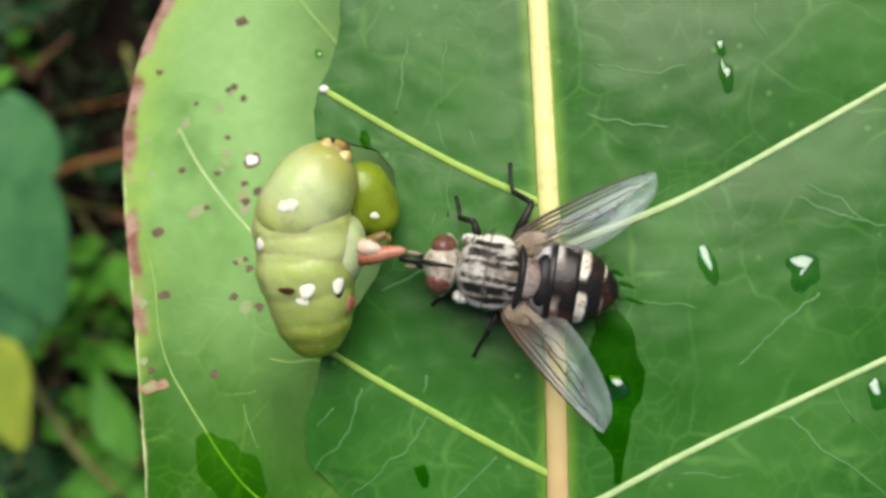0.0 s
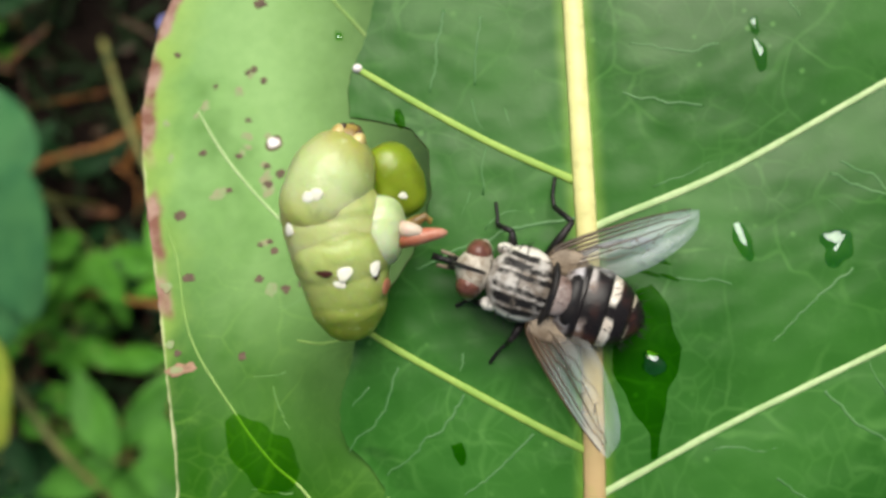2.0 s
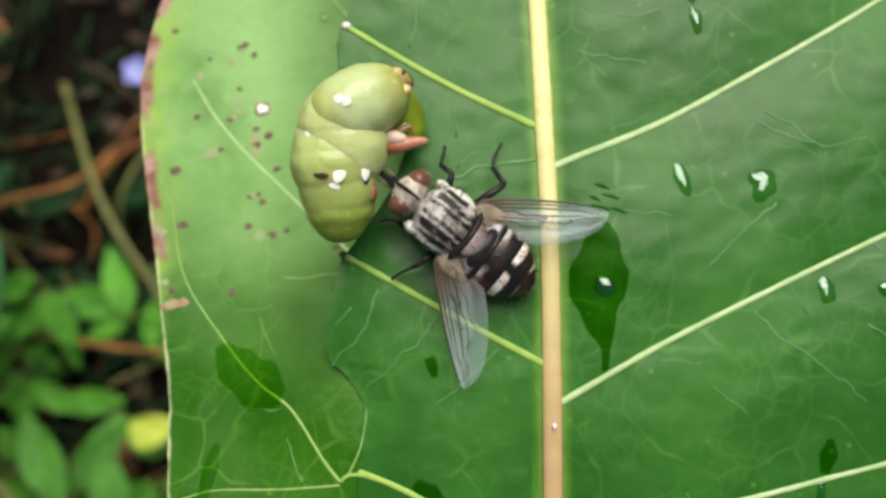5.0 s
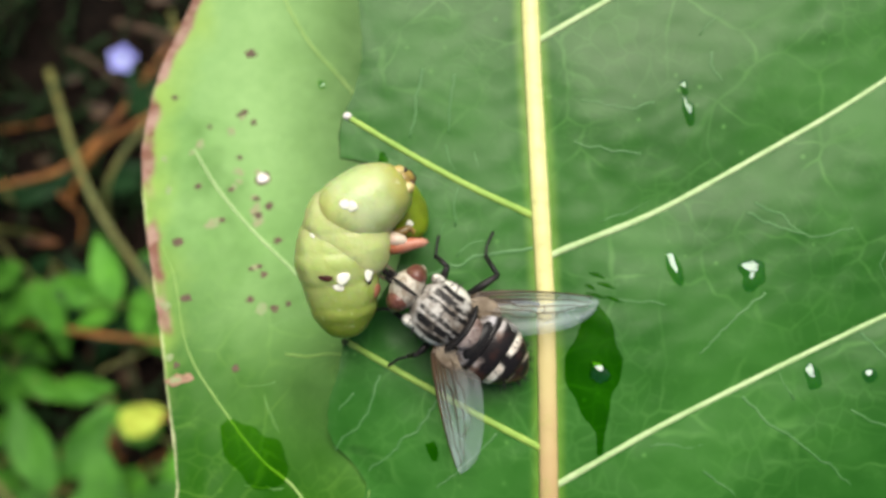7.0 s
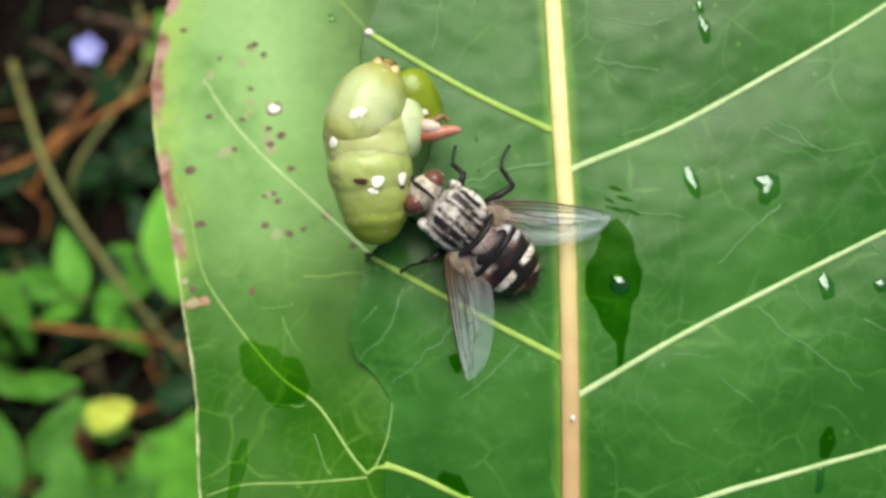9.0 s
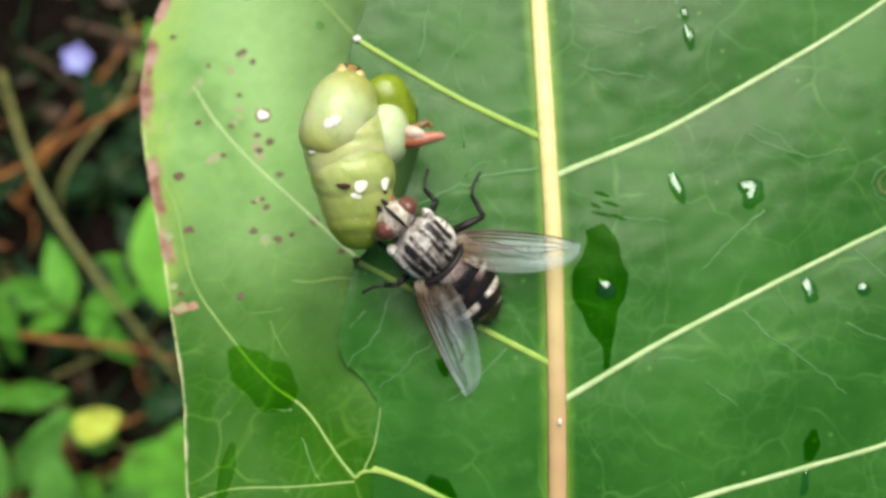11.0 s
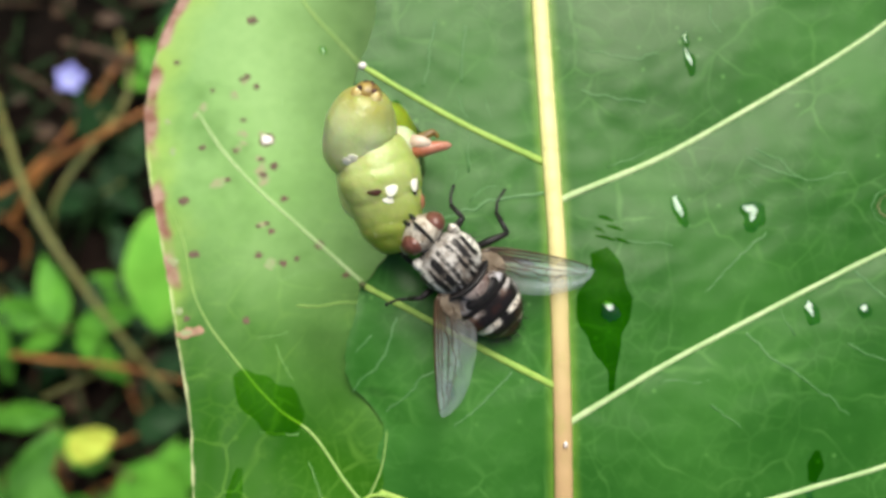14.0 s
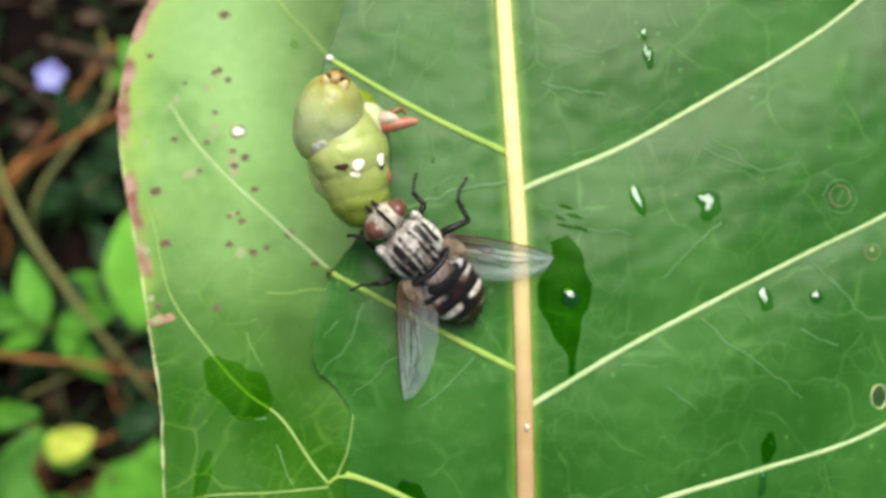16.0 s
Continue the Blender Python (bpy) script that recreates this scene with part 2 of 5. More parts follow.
tear = line([(-44, 6.0), (-36, 0), (-22, -4.5), (-13.3, -5.6), (-10.4, -5.5), (-7.5, -4.5), (-6.0, -4.1), (-5.2, -4.7), (-4.3, -5.4), (-3.8, -6.1), (-2.7, -6.5), (-1.7, -6.45), (-0.9, -6.3), (0.5, -5.9),
             (2.0, -5.6), (2.4, -5.3), (3.2, -4.6), (4.2, -3.8), (6, -2.6), (9, -1.6), (11.5, -1.7), (12.6, -2.6), (13.1, -4.7), (13.25, -5.8), (14.8, -5.85),
             (15.7, -5.55), (16.3, -5.35), (16.9, -5.1), (17.8, -4.8), (18.8, -4.55), (20.6, -4.5), (23.3, -4.8), (30, -4.2), (52, -3.0), (66, 4.5)])
HINGE = -13.3


def flap_z(y):
    """The torn flap sinks away from its hinge."""
    s = 0.5 * (y - HINGE + math.sqrt((y - HINGE) ** 2 + 1.5))
    return -0.2 - 0.42 * (s if s < 24 else 24 + 12 * (1 - math.exp((24 - s) / 12)))


def flap_base(x, y):
    """Below the bite the flap is still joined to the blade along the fold, and bends down from it."""
    joined = min(1.0, max(0.0, (4.0 - y) / 4.5))
    joined = joined * joined * (3 - 2 * joined)
    near = joined * math.exp(-(max(0.0, -4.9 - x) / 4.2) ** 2)
    return flap_z(y) * (1 - near) - 0.85 * near


def ripple(x, y):
    """Soft quilting of the blade."""
    return 0.12 * noise.noise(Vector((x * 0.22, y * 0.22, 1.7))) + 0.05 * noise.noise(Vector((x * 0.8, y * 0.8, 4.2)))


RIGHT_VEINS = [line(v) for v in (((6, -35), (33, -20)), ((6.8, -25), (14, -21.5), (24, -17.5), (33, -12)), ((6.8, -15.5), (10, -13.9), (15.4, -11.9), (21.2, -10.3), (28.1, -8.2), (36, -4)),
                                 ((6.6, -6.3), (12.5, -2.8), (18, 0), (24.4, 3.1), (30, 5.7), (37, 9.5)), ((6.4, 7.2), (12.9, 10), (18.6, 13.1), (24.3, 16.4), (28.6, 19.4), (35, 25)),
                                 ((6, 20.3), (10.8, 23.1), (17, 27), (25, 33)), ((5.3, 34), (12, 38), (20, 43)))]
LEFT_VEINS = [line(v) for v in (((-3.6, -20), (1, -23), (6.5, -27)), ((-5.1, -9.8), (-1, -11.4), (6.4, -15)), ((-5.3, 2.3), (-2.2, 0.6), (6.2, -3.9)),
                                ((-5.3, 15.7), (-1.3, 13.3), (5.7, 9.8)), ((-4, 30.5), (1, 27), (5.4, 24)))]


def pillow(x, y):
    """The blade swells between its side veins, which lie in shallow grooves."""
    off = abs(x - midrib_x(y))
    ys = [f(x) for f in (RIGHT_VEINS if x > midrib_x(y) else LEFT_VEINS)]
    for lo, hi in zip(ys, ys[1:]):
        if lo <= y < hi:
            k = (y - lo) / (hi - lo)
            return (PILLOW if x > midrib_x(y) else 0.2 * PILLOW) * 4 * k * (1 - k) * min(1.0, off / 5) * (hi - lo) / 13
    return 0.0


PILLOW = 0.32


def blade_z(x, y):
    rib = midrib_x(y)
    return ripple(x, y) + pillow(x, y) - 0.005 * min(0.0, y - 2.0) ** 2 * (1.0 if y > -16 else 0.0) - (1.62 + 0.09 * (-16 - y) if y <= -16 else 0.0) - 0.55 * math.exp(-((x - tear(y)) / 1.6) ** 2) * min(1.0, max(0.0, (4 - y) / 2)) - 0.25 * math.exp(-((x - rib) / 1.6) ** 2) - 0.0012 * max(0.0, abs(x - rib) - 14) ** 2 + 0.05


def lamina(y0, y1, left, right, height, cols, rough_left=0.0, rough_right=0.0, thick=0.28):
    """A leaf sheet with thickness between two edges, row by row along y."""
    ys, y = [], y0
    while y < y1:
        ys.append(y)
        y += 0.12 if -14 < y < 27 else 0.6
    ys.append(y1)
    top, low, spots = [], [], []
    for y in ys:
        a = left(y) + rough_left * noise.noise(Vector((0.3, y * 1.9, 0.0)))
        b = right(y) + rough_right * noise.noise(Vector((5.3, y * 1.9, 0.0)))
        for i in range(cols + 1):
            u = i / cols
            u = 0.5 - 0.5 * math.cos(math.pi * u) if cols > 20 else u
            x = a + (b - a) * u
            z = height(x, y)
            top.append((x, y, z))
            low.append((x, y, z - thick))
    n, c = len(top), cols + 1
    faces = []
    for j in range(len(ys) - 1):
        for i in range(cols):
            q = (j * c + i, j * c + i + 1, (j + 1) * c + i + 1, (j + 1) * c + i)
            faces.append(q)
            faces.append(tuple(k + n for k in q[::-1]))
        for i in (0, cols):
            q = (j * c + i, (j + 1) * c + i, (j + 1) * c + i + n, j * c + i + n)
            faces.append(q if i == 0 else q[::-1])
    for j in (0, len(ys) - 1):
        for i in range(cols):
            q = (j * c + i, j * c + i + 1, j * c + i + 1 + n, j * c + i + n)
            faces.append(q[::-1] if j == 0 else q)
    return top + low, faces


def leaf_marks(ob, rim, rust, paled):
    """Distances to the midrib and to the outer margin, in millimetres, for the leaf's colours."""
    co = [(v.co.x / MM, v.co.y / MM) for v in ob.data.vertices]
    for name, f in (("rib", lambda x, y: abs(x - midrib_x(y))), ("rim", rim), ("rust", rust), ("paled", paled)):
        ob.data.attributes.new(name, 'FLOAT', 'POINT').data.foreach_set("value", [f(x, y) for x, y in co])


leaf = thing("leaf", "large green leaf with yellow midrib, torn and eaten along one side", "leaf")
blade = part("blade", lamina(-43.5, 65.5, tear, margin_right, blade_z, 150, 0.10, 0.15), GREEN, leaf, "dark green glossy leaf blade with a jagged eaten edge")
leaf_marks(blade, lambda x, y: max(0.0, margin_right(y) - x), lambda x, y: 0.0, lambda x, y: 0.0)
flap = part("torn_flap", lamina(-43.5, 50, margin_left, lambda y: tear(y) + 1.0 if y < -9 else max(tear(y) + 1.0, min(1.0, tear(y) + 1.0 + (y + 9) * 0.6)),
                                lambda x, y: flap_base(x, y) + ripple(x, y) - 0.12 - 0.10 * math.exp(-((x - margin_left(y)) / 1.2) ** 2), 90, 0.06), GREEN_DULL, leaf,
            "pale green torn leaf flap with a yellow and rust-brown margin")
# last mask: painted sheen grows up the flap and outwards to the margin
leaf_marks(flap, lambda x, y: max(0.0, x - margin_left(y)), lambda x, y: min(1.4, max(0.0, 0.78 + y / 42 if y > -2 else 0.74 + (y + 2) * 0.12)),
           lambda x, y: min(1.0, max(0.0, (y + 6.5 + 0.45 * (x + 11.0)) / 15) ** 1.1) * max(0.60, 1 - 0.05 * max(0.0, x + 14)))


def on_blade(x, y):
    return (x, y, blade_z(x, y))


def on_flap(x, y):
    return (x, y, flap_base(x, y) + ripple(x, y) - 0.10)


def vein(name, points, surface, r0, r1, mat=None, lift=0.0, flat=0.38):
    flat_ = curve([(x, y, 0) for x, y in points], 14)
    if name == "fine_vein":          # fine veins wander in short kinks
        flat_ = [(x + 0.20 * noise.noise(Vector((x * 1.1, y * 1.1, 7.0))) + 0.09 * noise.noise(Vector((x * 3.1, y * 3.1, 2.0))), y + 0.20 * noise.noise(Vector((x * 1.1, y * 1.1, 11.0))) + 0.09 * noise.noise(Vector((x * 3.1, y * 3.1, 5.0))), 0) for x, y, _ in flat_]
    pts = [surface(x, y) for x, y, _ in flat_]
    n = len(pts) - 1
    wob = [1 + (0.05 if r0 > 0.5 else 0.15) * noise.noise(Vector((p[0] * 2.1, p[1] * 2.1, 3.3))) for p in pts]
    return part(name, tube([(x, y, z + lift) for x, y, z in pts], [(r0 + (r1 - r0) * i / n) * wob[i] * (0.9 if 0.1 < r0 < 0.5 else 1.0) for i in range(n + 1)], 10, flat), mat or VEIN, leaf)


ribs = [(midrib_x(y), y) for y in range(-43, 65, 4)]
vein("midrib", ribs, on_blade, 0.62, 0.48, RIB, 0.10, 0.5)
tagged(leaf.children[-1], "thick pale yellow midrib turning tan towards the stalk")
for pts, r0, r1 in (([(6.4, 7.2), (7.4, 7.75), (12.9, 10.0), (18.6, 13.1), (24.3, 16.4), (28.6, 19.4), (35, 25)], 0.29, 0.14),
                    ([(6.6, -6.3), (7.7, -5.6), (12.5, -2.8), (18.0, 0.0), (24.4, 3.1), (30.0, 5.7), (37, 9.5)], 0.29, 0.14),
                    ([(6.8, -15.5), (10, -13.9), (15.4, -11.9), (21.2, -10.3), (28.1, -8.2), (36, -4)], 0.29, 0.14),
                    ([(6.0, 20.3), (10.8, 23.1), (17, 27), (25, 33)], 0.27, 0.13),
                    ([(6.8, -25), (14, -21.5), (24, -17.5), (33, -12)], 0.28, 0.13),
                    ([(5.3, 34), (12, 38), (20, 43)], 0.3, 0.12)):
    vein("side_vein", pts, on_blade, r0 * 0.78, r1 * 0.85, None, 0.04)
for pts, r0, r1 in (([(5.7, 9.8), (2.2, 11.4), (-1.3, 13.3), (-5.3, 15.7)], 0.27, 0.21),
                    ([(6.2, -3.9), (2.0, -1.7), (-2.2, 0.6), (-5.3, 2.3)], 0.27, 0.21),
                    ([(6.4, -15.0), (3, -13.3), (-1.0, -11.4), (-3.0, -10.5), (-5.1, -9.8)], 0.27, 0.2),
                    ([(5.4, 24), (1, 27), (-4, 30.5)], 0.32, 0.2),
                    ([(6.5, -27), (1, -23), (-3.6, -20)], 0.32, 0.2)):
    vein("side_vein", pts, on_blade, r0 * 0.85, r1 * 0.85, VEIN_YELLOW, 0.04)
for pts, r0, r1 in (([(-6.0, 19.6), (-7.9, 21.8), (-10.1, 24.4), (-12.1, 28.2), (-13.2, 33)], 0.18, 0.12),
                    ([(-5.5, 2.7), (-8.0, 5.0), (-10.4, 7.2), (-13.4, 10.0), (-16.0, 12.9), (-18.0, 15.9)], 0.20, 0.08),
                    ([(-5.5, -10.6), (-6.5, -9.4), (-8.5, -6.7), (-10.9, -5.1), (-13.4, -2.6), (-16.5, 1.4), (-18.1, 6.2), (-19.3, 8.6)], 0.15, 0.03),
                    ([(-5.5, -10.8), (-9.2, -11.1), (-12.8, -11.2), (-15, -11.8)], 0.10, 0.04)):
    vein("side_vein", pts, on_flap, r0 * 0.64, r1 * 0.75, VEIN if r0 > 0.19 else VEIN_PALE, 0.03)

# where the tear ends the veins meet on the unbroken leaf
def on_seam(x, y):
    return (x, y, max(on_blade(x, y)[2] if x > tear(y) else -9.0, on_flap(x, y)[2]))


vein("side_vein", [(-2.4, -10.75), (-3.4, -10.4), (-4.3, -10.2), (-5.05, -10.25), (-5.5, -10.6)], on_seam, 0.17, 0.10, VEIN_YELLOW, 0.05)
vein("side_vein", [(-4.0, -6.4), (-4.1, -7.4), (-4.4, -8.8), (-5.05, -10.25)], on_seam, 0.025, 0.05, VEIN_PALE, 0.04)
vein("side_vein", [(-9.9, 1.35), (-8.4, 1.25), (-7.0, 1.45), (-5.7, 1.4)], on_flap, 0.07, 0.08, VEIN_PALE, 0.03)

# fine side branches between the veins
rng = random.Random(4)


def veinlet(x, y, ang, length, surface, r):
    pts, fork = [(x, y)], None
    steps = max(4, int(length / 0.5))
    for i in range(steps):
        ang += rng.uniform(-0.42, 0.42)
        x, y = x + 0.5 * math.cos(ang), y + 0.5 * math.sin(ang)
        pts.append((x, y))
    n = len(pts) - 1
    p3 = [surface(*q) for q in pts]
    return tube([(a, b, c - 0.012) for a, b, c in p3], [r * (1 - 0.6 * i / n) for i in range(n + 1)], 5, 0.5)


bits = []
for i in range(6):
    x, y = rng.uniform(8.5, 32), rng.uniform(-15, 24)
    bits.append(veinlet(x, y, rng.choice((-0.9, 2.2, 0.6, -1.2)) + rng.uniform(-0.4, 0.4), rng.uniform(1.5, 5), on_blade, rng.uniform(0.035, 0.075)))
for i in range(7):
    y = rng.uniform(2, 24)
    x = rng.uniform(tear(y) + 1.2, 4.2)
    bits.append(veinlet(x, y, rng.choice((1.2, -1.9)) + rng.uniform(-0.35, 0.35), min(rng.uniform(1.5, 4), x - tear(y)), on_blade, rng.uniform(0.04, 0.085)))
for bit in bits:
    part("veinlet", bit, VEINLET, leaf)
bits = []
for i in range(7):
    y = rng.uniform(-12, 20)
    x = rng.uniform(margin_left(y) + 3, tear(y) - 3)
    bits.append(veinlet(x, y, rng.uniform(0, 6.28), rng.uniform(1.2, 3.5), on_flap, rng.uniform(0.02, 0.035)))
PALE_VEINLET = simple("veinlet_pale", (0.22, 0.40, 0.14), (0.15, 0.33, 0.09), 500, 0.5)
for bit in bits:
    part("veinlet", bit, PALE_VEINLET, leaf)
# one clear veinlet that runs up to the midrib
vein("fine_vein", [(-2.4, 5.4), (0.4, 6.6), (3.2, 7.5), (5.9, 7.9)], on_blade, 0.07, 0.10, VEINLET, 0.0)
for pts, r in (([(24.6, 2.9), (25.9, 1.7), (27.4, 0.0), (28.5, -0.9), (30.5, -0.6)], 0.075), ([(17.7, -0.8), (19.7, -2.6), (21.6, -3.9), (22.7, -4.7), (23.8, -5.8)], 0.07),
               ([(24.0, -1.5), (25.1, -2.1), (26.3, -2.6)], 0.06), ([(19.1, 5.3), (17.1, 3.5), (15.3, 1.7)], 0.065), ([(18.7, 10.5), (20.2, 9.8), (21.4, 8.6), (22.9, 8.7), (24.3, 9.0)], 0.06),
               ([(15.5, -5.1), (16.4, -5.8), (17.3, -6.4)], 0.06),
               ([(-3.4, 0.4), (-3.9, -1.4), (-4.5, -2.5), (-5.4, -3.2), (-5.9, -4.0)], 0.07),
               ([(-0.0, -1.0), (-0.8, -2.4), (-2.2, -3.6), (-3.1, -4.5), (-4.1, -5.2)], 0.07),
               ([(3.5, -3.0), (2.1, -4.4), (1.0, -5.4), (-0.0, -6.2)], 0.07),
               ([(-0.0, 1.1), (-0.2, 0.1)], 0.07),
               ([(-5.0, -0.6), (-5.7, -1.7)], 0.07),
               ([(-0.9, 18.6), (-1.2, 16.7), (-1.6, 14.4)], 0.08), ([(1.0, 18.3), (0.8, 16.7), (0.6, 14.7)], 0.07),
               ([(12.0, 13.4), (10.3, 13.7), (9.1, 13.9), (8.2, 14.1)], 0.07), ([(12.9, 16.5), (11.2, 16.1), (8.5, 16.7)], 0.06),
               ([(16.2, 19.4), (16.4, 18.5), (16.8, 17.8)], 0.07), ([(18.2, 9.9), (19.7, 9.2), (20.9, 8.7), (22.0, 8.5)], 0.07),
               ([(13.2, 4.6), (11.5, 4.7), (10.2, 5.0)], 0.05)):
    vein("fine_vein", pts, on_blade, r, r * 0.6, VEINLET, 0.0)


def patch(cx, cy, rx, ry, surface, lift, seed, wild=0.25, n=22, turn=0.0, dome=0.0, sag=0.0):
    """An irregular thin spot that follows a surface, a little raised in the middle."""
    verts, faces = [], []
    rings = 6
    for k in range(rings + 1):
        for i in range(n):
            w = 2 * math.pi * i / n
            s = (k / rings) * (1 + wild * 2 * noise.noise(Vector((math.cos(w) * 1.3, math.sin(w) * 1.3, seed * 3.7))))
            u, v = rx * s * math.cos(w), ry * s * math.sin(w)
            x, y = cx + u * math.cos(turn) - v * math.sin(turn), cy + u * math.sin(turn) + v * math.cos(turn)
            h = lift * (1 if k < rings else -0.6) + dome * (1 - (k / rings) ** 2) * (1 - sag * (k / rings) * (y - cy) / max(rx, ry))
            verts.append((x, y, surface(x, y)[2] + h))
    for k in range(rings):
        for i in range(n):
            faces.append((k * n + i, (k + 1) * n + i, (k + 1) * n + (i + 1) % n, k * n + (i + 1) % n))
    return verts, faces


part("leaf_spot", patch(-12.8, 13.6, 0.55, 0.54, on_flap, 0.02, 1, 0.12), SPOT, leaf)
part("white_scab", patch(-12.8, 13.65, 0.44, 0.42, on_flap, 0.06, 2, 0.12, dome=0.12), SCAB, leaf, "round white scab in a brown ring")
k = 3
for x, y, r in ((-19.8, 19.9, .24), (-14.5, 18.7, .26), (-14.9, 18.5, .20), (-13.8, 17.9, .26), (-14.6, 15.2, .20), (-15.0, 12.8, .26), (-17.4, 13.0, .26), (-13.1, 12.1, .24),
                (-12.2, 11.5, .32), (-12.9, 10.9, .34), (-15.4, 10.5, .24), (-18.3, 8.9, .36), (-11.3, 9.0, .32), (-13.0, 7.0, .20), (-12.4, 7.2, .22), (-12.1, 6.6, .26), (-8.7, 5.6, .34),
                (-17.2, 5.0, .36), (-12.8, 4.9, .28), (-11.1, 4.3, .30), (-10.2, 4.6, .22), (-13.3, 0.4, .26), (-6.8, 3.4, .26), (-17.2, 0.6, .22), (-17.0, 17.6, .18), (-14.3, 23.3, .40)):
    part("leaf_spot", patch(x, y, r, r * 0.85, on_flap, 0.02, k, 0.3, 14), SPOT, leaf)
    k += 1
for x, y, r in ((-17.6, 16.2, .50), (-15.4, 17.2, .42), (-14.6, 14.1, .50), (-16.2, 10.2, .55), (-15.8, 10.4, .35), (-12.0, 4.3, .50), (-18.6, 4.5, .50), (-13.3, 12.2, .30), (-13.1, 11.4, .50),
                (-19.5, 12.7, .35), (-20.1, 15.1, .30), (-14.5, 13.4, .30), (-12.8, 7.1, .35), (-14.6, 18.3, .30), (-14.8, 13.0, .30), (-13.2, 14.1, .30), (-17.8, 1.1, .35), (-18.1, 15.6, .25), (-12.9, 10.6, .60)):
    part("leaf_blotch", patch(x, y, r * 0.85, r * 0.62, on_flap, 0.008, k, 0.35, 16, k * 0.7), SPOT_PINK, leaf)
    k += 1
part("rust_notch", patch(-16.9, -0.35, .75, .42, on_flap, 0.03, 40, 0.4, 18, 0.3), SCAR, leaf)
part("rust_notch", patch(-17.1, -0.35, .38, .25, on_flap, 0.06, 41, 0.3, 14, 0.3), SPOT_PINK, leaf)
# the bitten edge, dried to a thin dark rim
rim_line = [(tear(y) + 0.10 * noise.noise(Vector((0.3, y * 1.9, 0.0))) + 0.03, y) for y in np.arange(2.0, 16.4, 0.12)]
part("eaten_rim", tube([(x, y, blade_z(x, y) - 0.12) for x, y in rim_line], [0.085 + 0.04 * noise.noise(Vector((y * 2.3, 1, 1))) for x, y in rim_line], 6), EDGE, leaf, "thin dried brown-green rim of the bite")
# small ring scars
CALLUS = simple("callus_cream", (0.62, 0.62, 0.38), (0.42, 0.50, 0.22), 1200, 0.5)
HOLE = simple("hole_dark_green", (0.012, 0.050, 0.006), (0.025, 0.080, 0.010), 900, 0.6)
SCAR_TAN = simple("scar_tan", (0.16, 0.22, 0.07), (0.13, 0.13, 0.05), 900, 0.6)


def ring_scar(x, y, r, w, mat, label, squash=1.0):
    ring = [(x + r * math.cos(t * math.pi / 16) * (1 + 0.06 * math.sin(t * 1.7)), y + r * squash * math.sin(t * math.pi / 16)) for t in range(33)]
    part("ring_scar", tube([on_blade(*q) for q in ring], [w * (1 + 0.4 * math.sin(q[0] * 5 + q[1] * 3)) for q in ring], 6, 0.5), mat, leaf, label)


ring_scar(27.0, 6.85, 1.05, 0.05, VEINLET, "pale ring-shaped scar")
ring_scar(27.0, 6.9, 0.66, 0.05, SCAR_TAN, "brown inner ring of a scar")
part("scar_ridge", tube([on_blade(26.8 + 0.06 * t, 6.5 + 0.11 * t) for t in range(8)], [0.04] * 8, 6, 0.5), VEINLET, leaf)
ring_scar(28.9, 3.3, 0.5, 0.05, SCAR_TAN, "brown ring-shaped scar")
part("scar_speck", patch(28.9, 3.45, 0.18, 0.16, on_blade, 0.02, 61, 0.3, 12), SPOT_PINK, leaf)
ring_scar(29.0, -5.8, 0.52, 0.055, CALLUS, "whitish callus ring round a dark disc", 1.45)
# the blade isn't pierced: a dark disc stands for the hole's darkness
part("small_hole", patch(29.0, -5.75, 0.46, 0.68, on_blade, 0.012, 62, 0.08, 20), HOLE, leaf, "small dark green disc laid on the blade in place of a hole")
part("resin_speck", patch(6.65, -7.3, .12, .2, lambda x, y: (x, y, blade_z(x, y) + 0.55), 0.03, 50, 0.1, 10, dome=0.08), SCAB, leaf)
part("eaten_vein_end", blob((-5.35, 15.75, 0.12), (0.26, 0.24, 0.22), 10, 8), SCAB, leaf, "pale cut end of a side vein")
part("eaten_vein_end", blob((-5.4, 2.35, 0.12), (0.22, 0.2, 0.2), 10, 8), EDGE, leaf)

# the stalk carries the leaf up from the ground
stalk = curve([(6.6, -42, -0.2), (6.6, -52, -3), (7, -66, -18), (9, -78, -70), (12, -84, -180), (14, -86, -402)], 10)
part("stalk", tube(stalk, [0.9 + 1.6 * i / (len(stalk) - 1) for i in range(len(stalk))], 12), RIB, leaf, "tan leaf stalk rising from the ground")

# ---- water on the leaf ----
def drop(name, label, x, y, rx, ry, turn, h, seed, surface=on_blade, mat=None, wild=0.2):
    d = thing(name, label, "water drop", (0, 0, 0), "water drops on the leaf")
    part("dome", patch(x, y, rx, ry, surface, 0.03, seed, wild, 24, turn, h * 0.42, 0.75), mat or WATER, d)
    return d


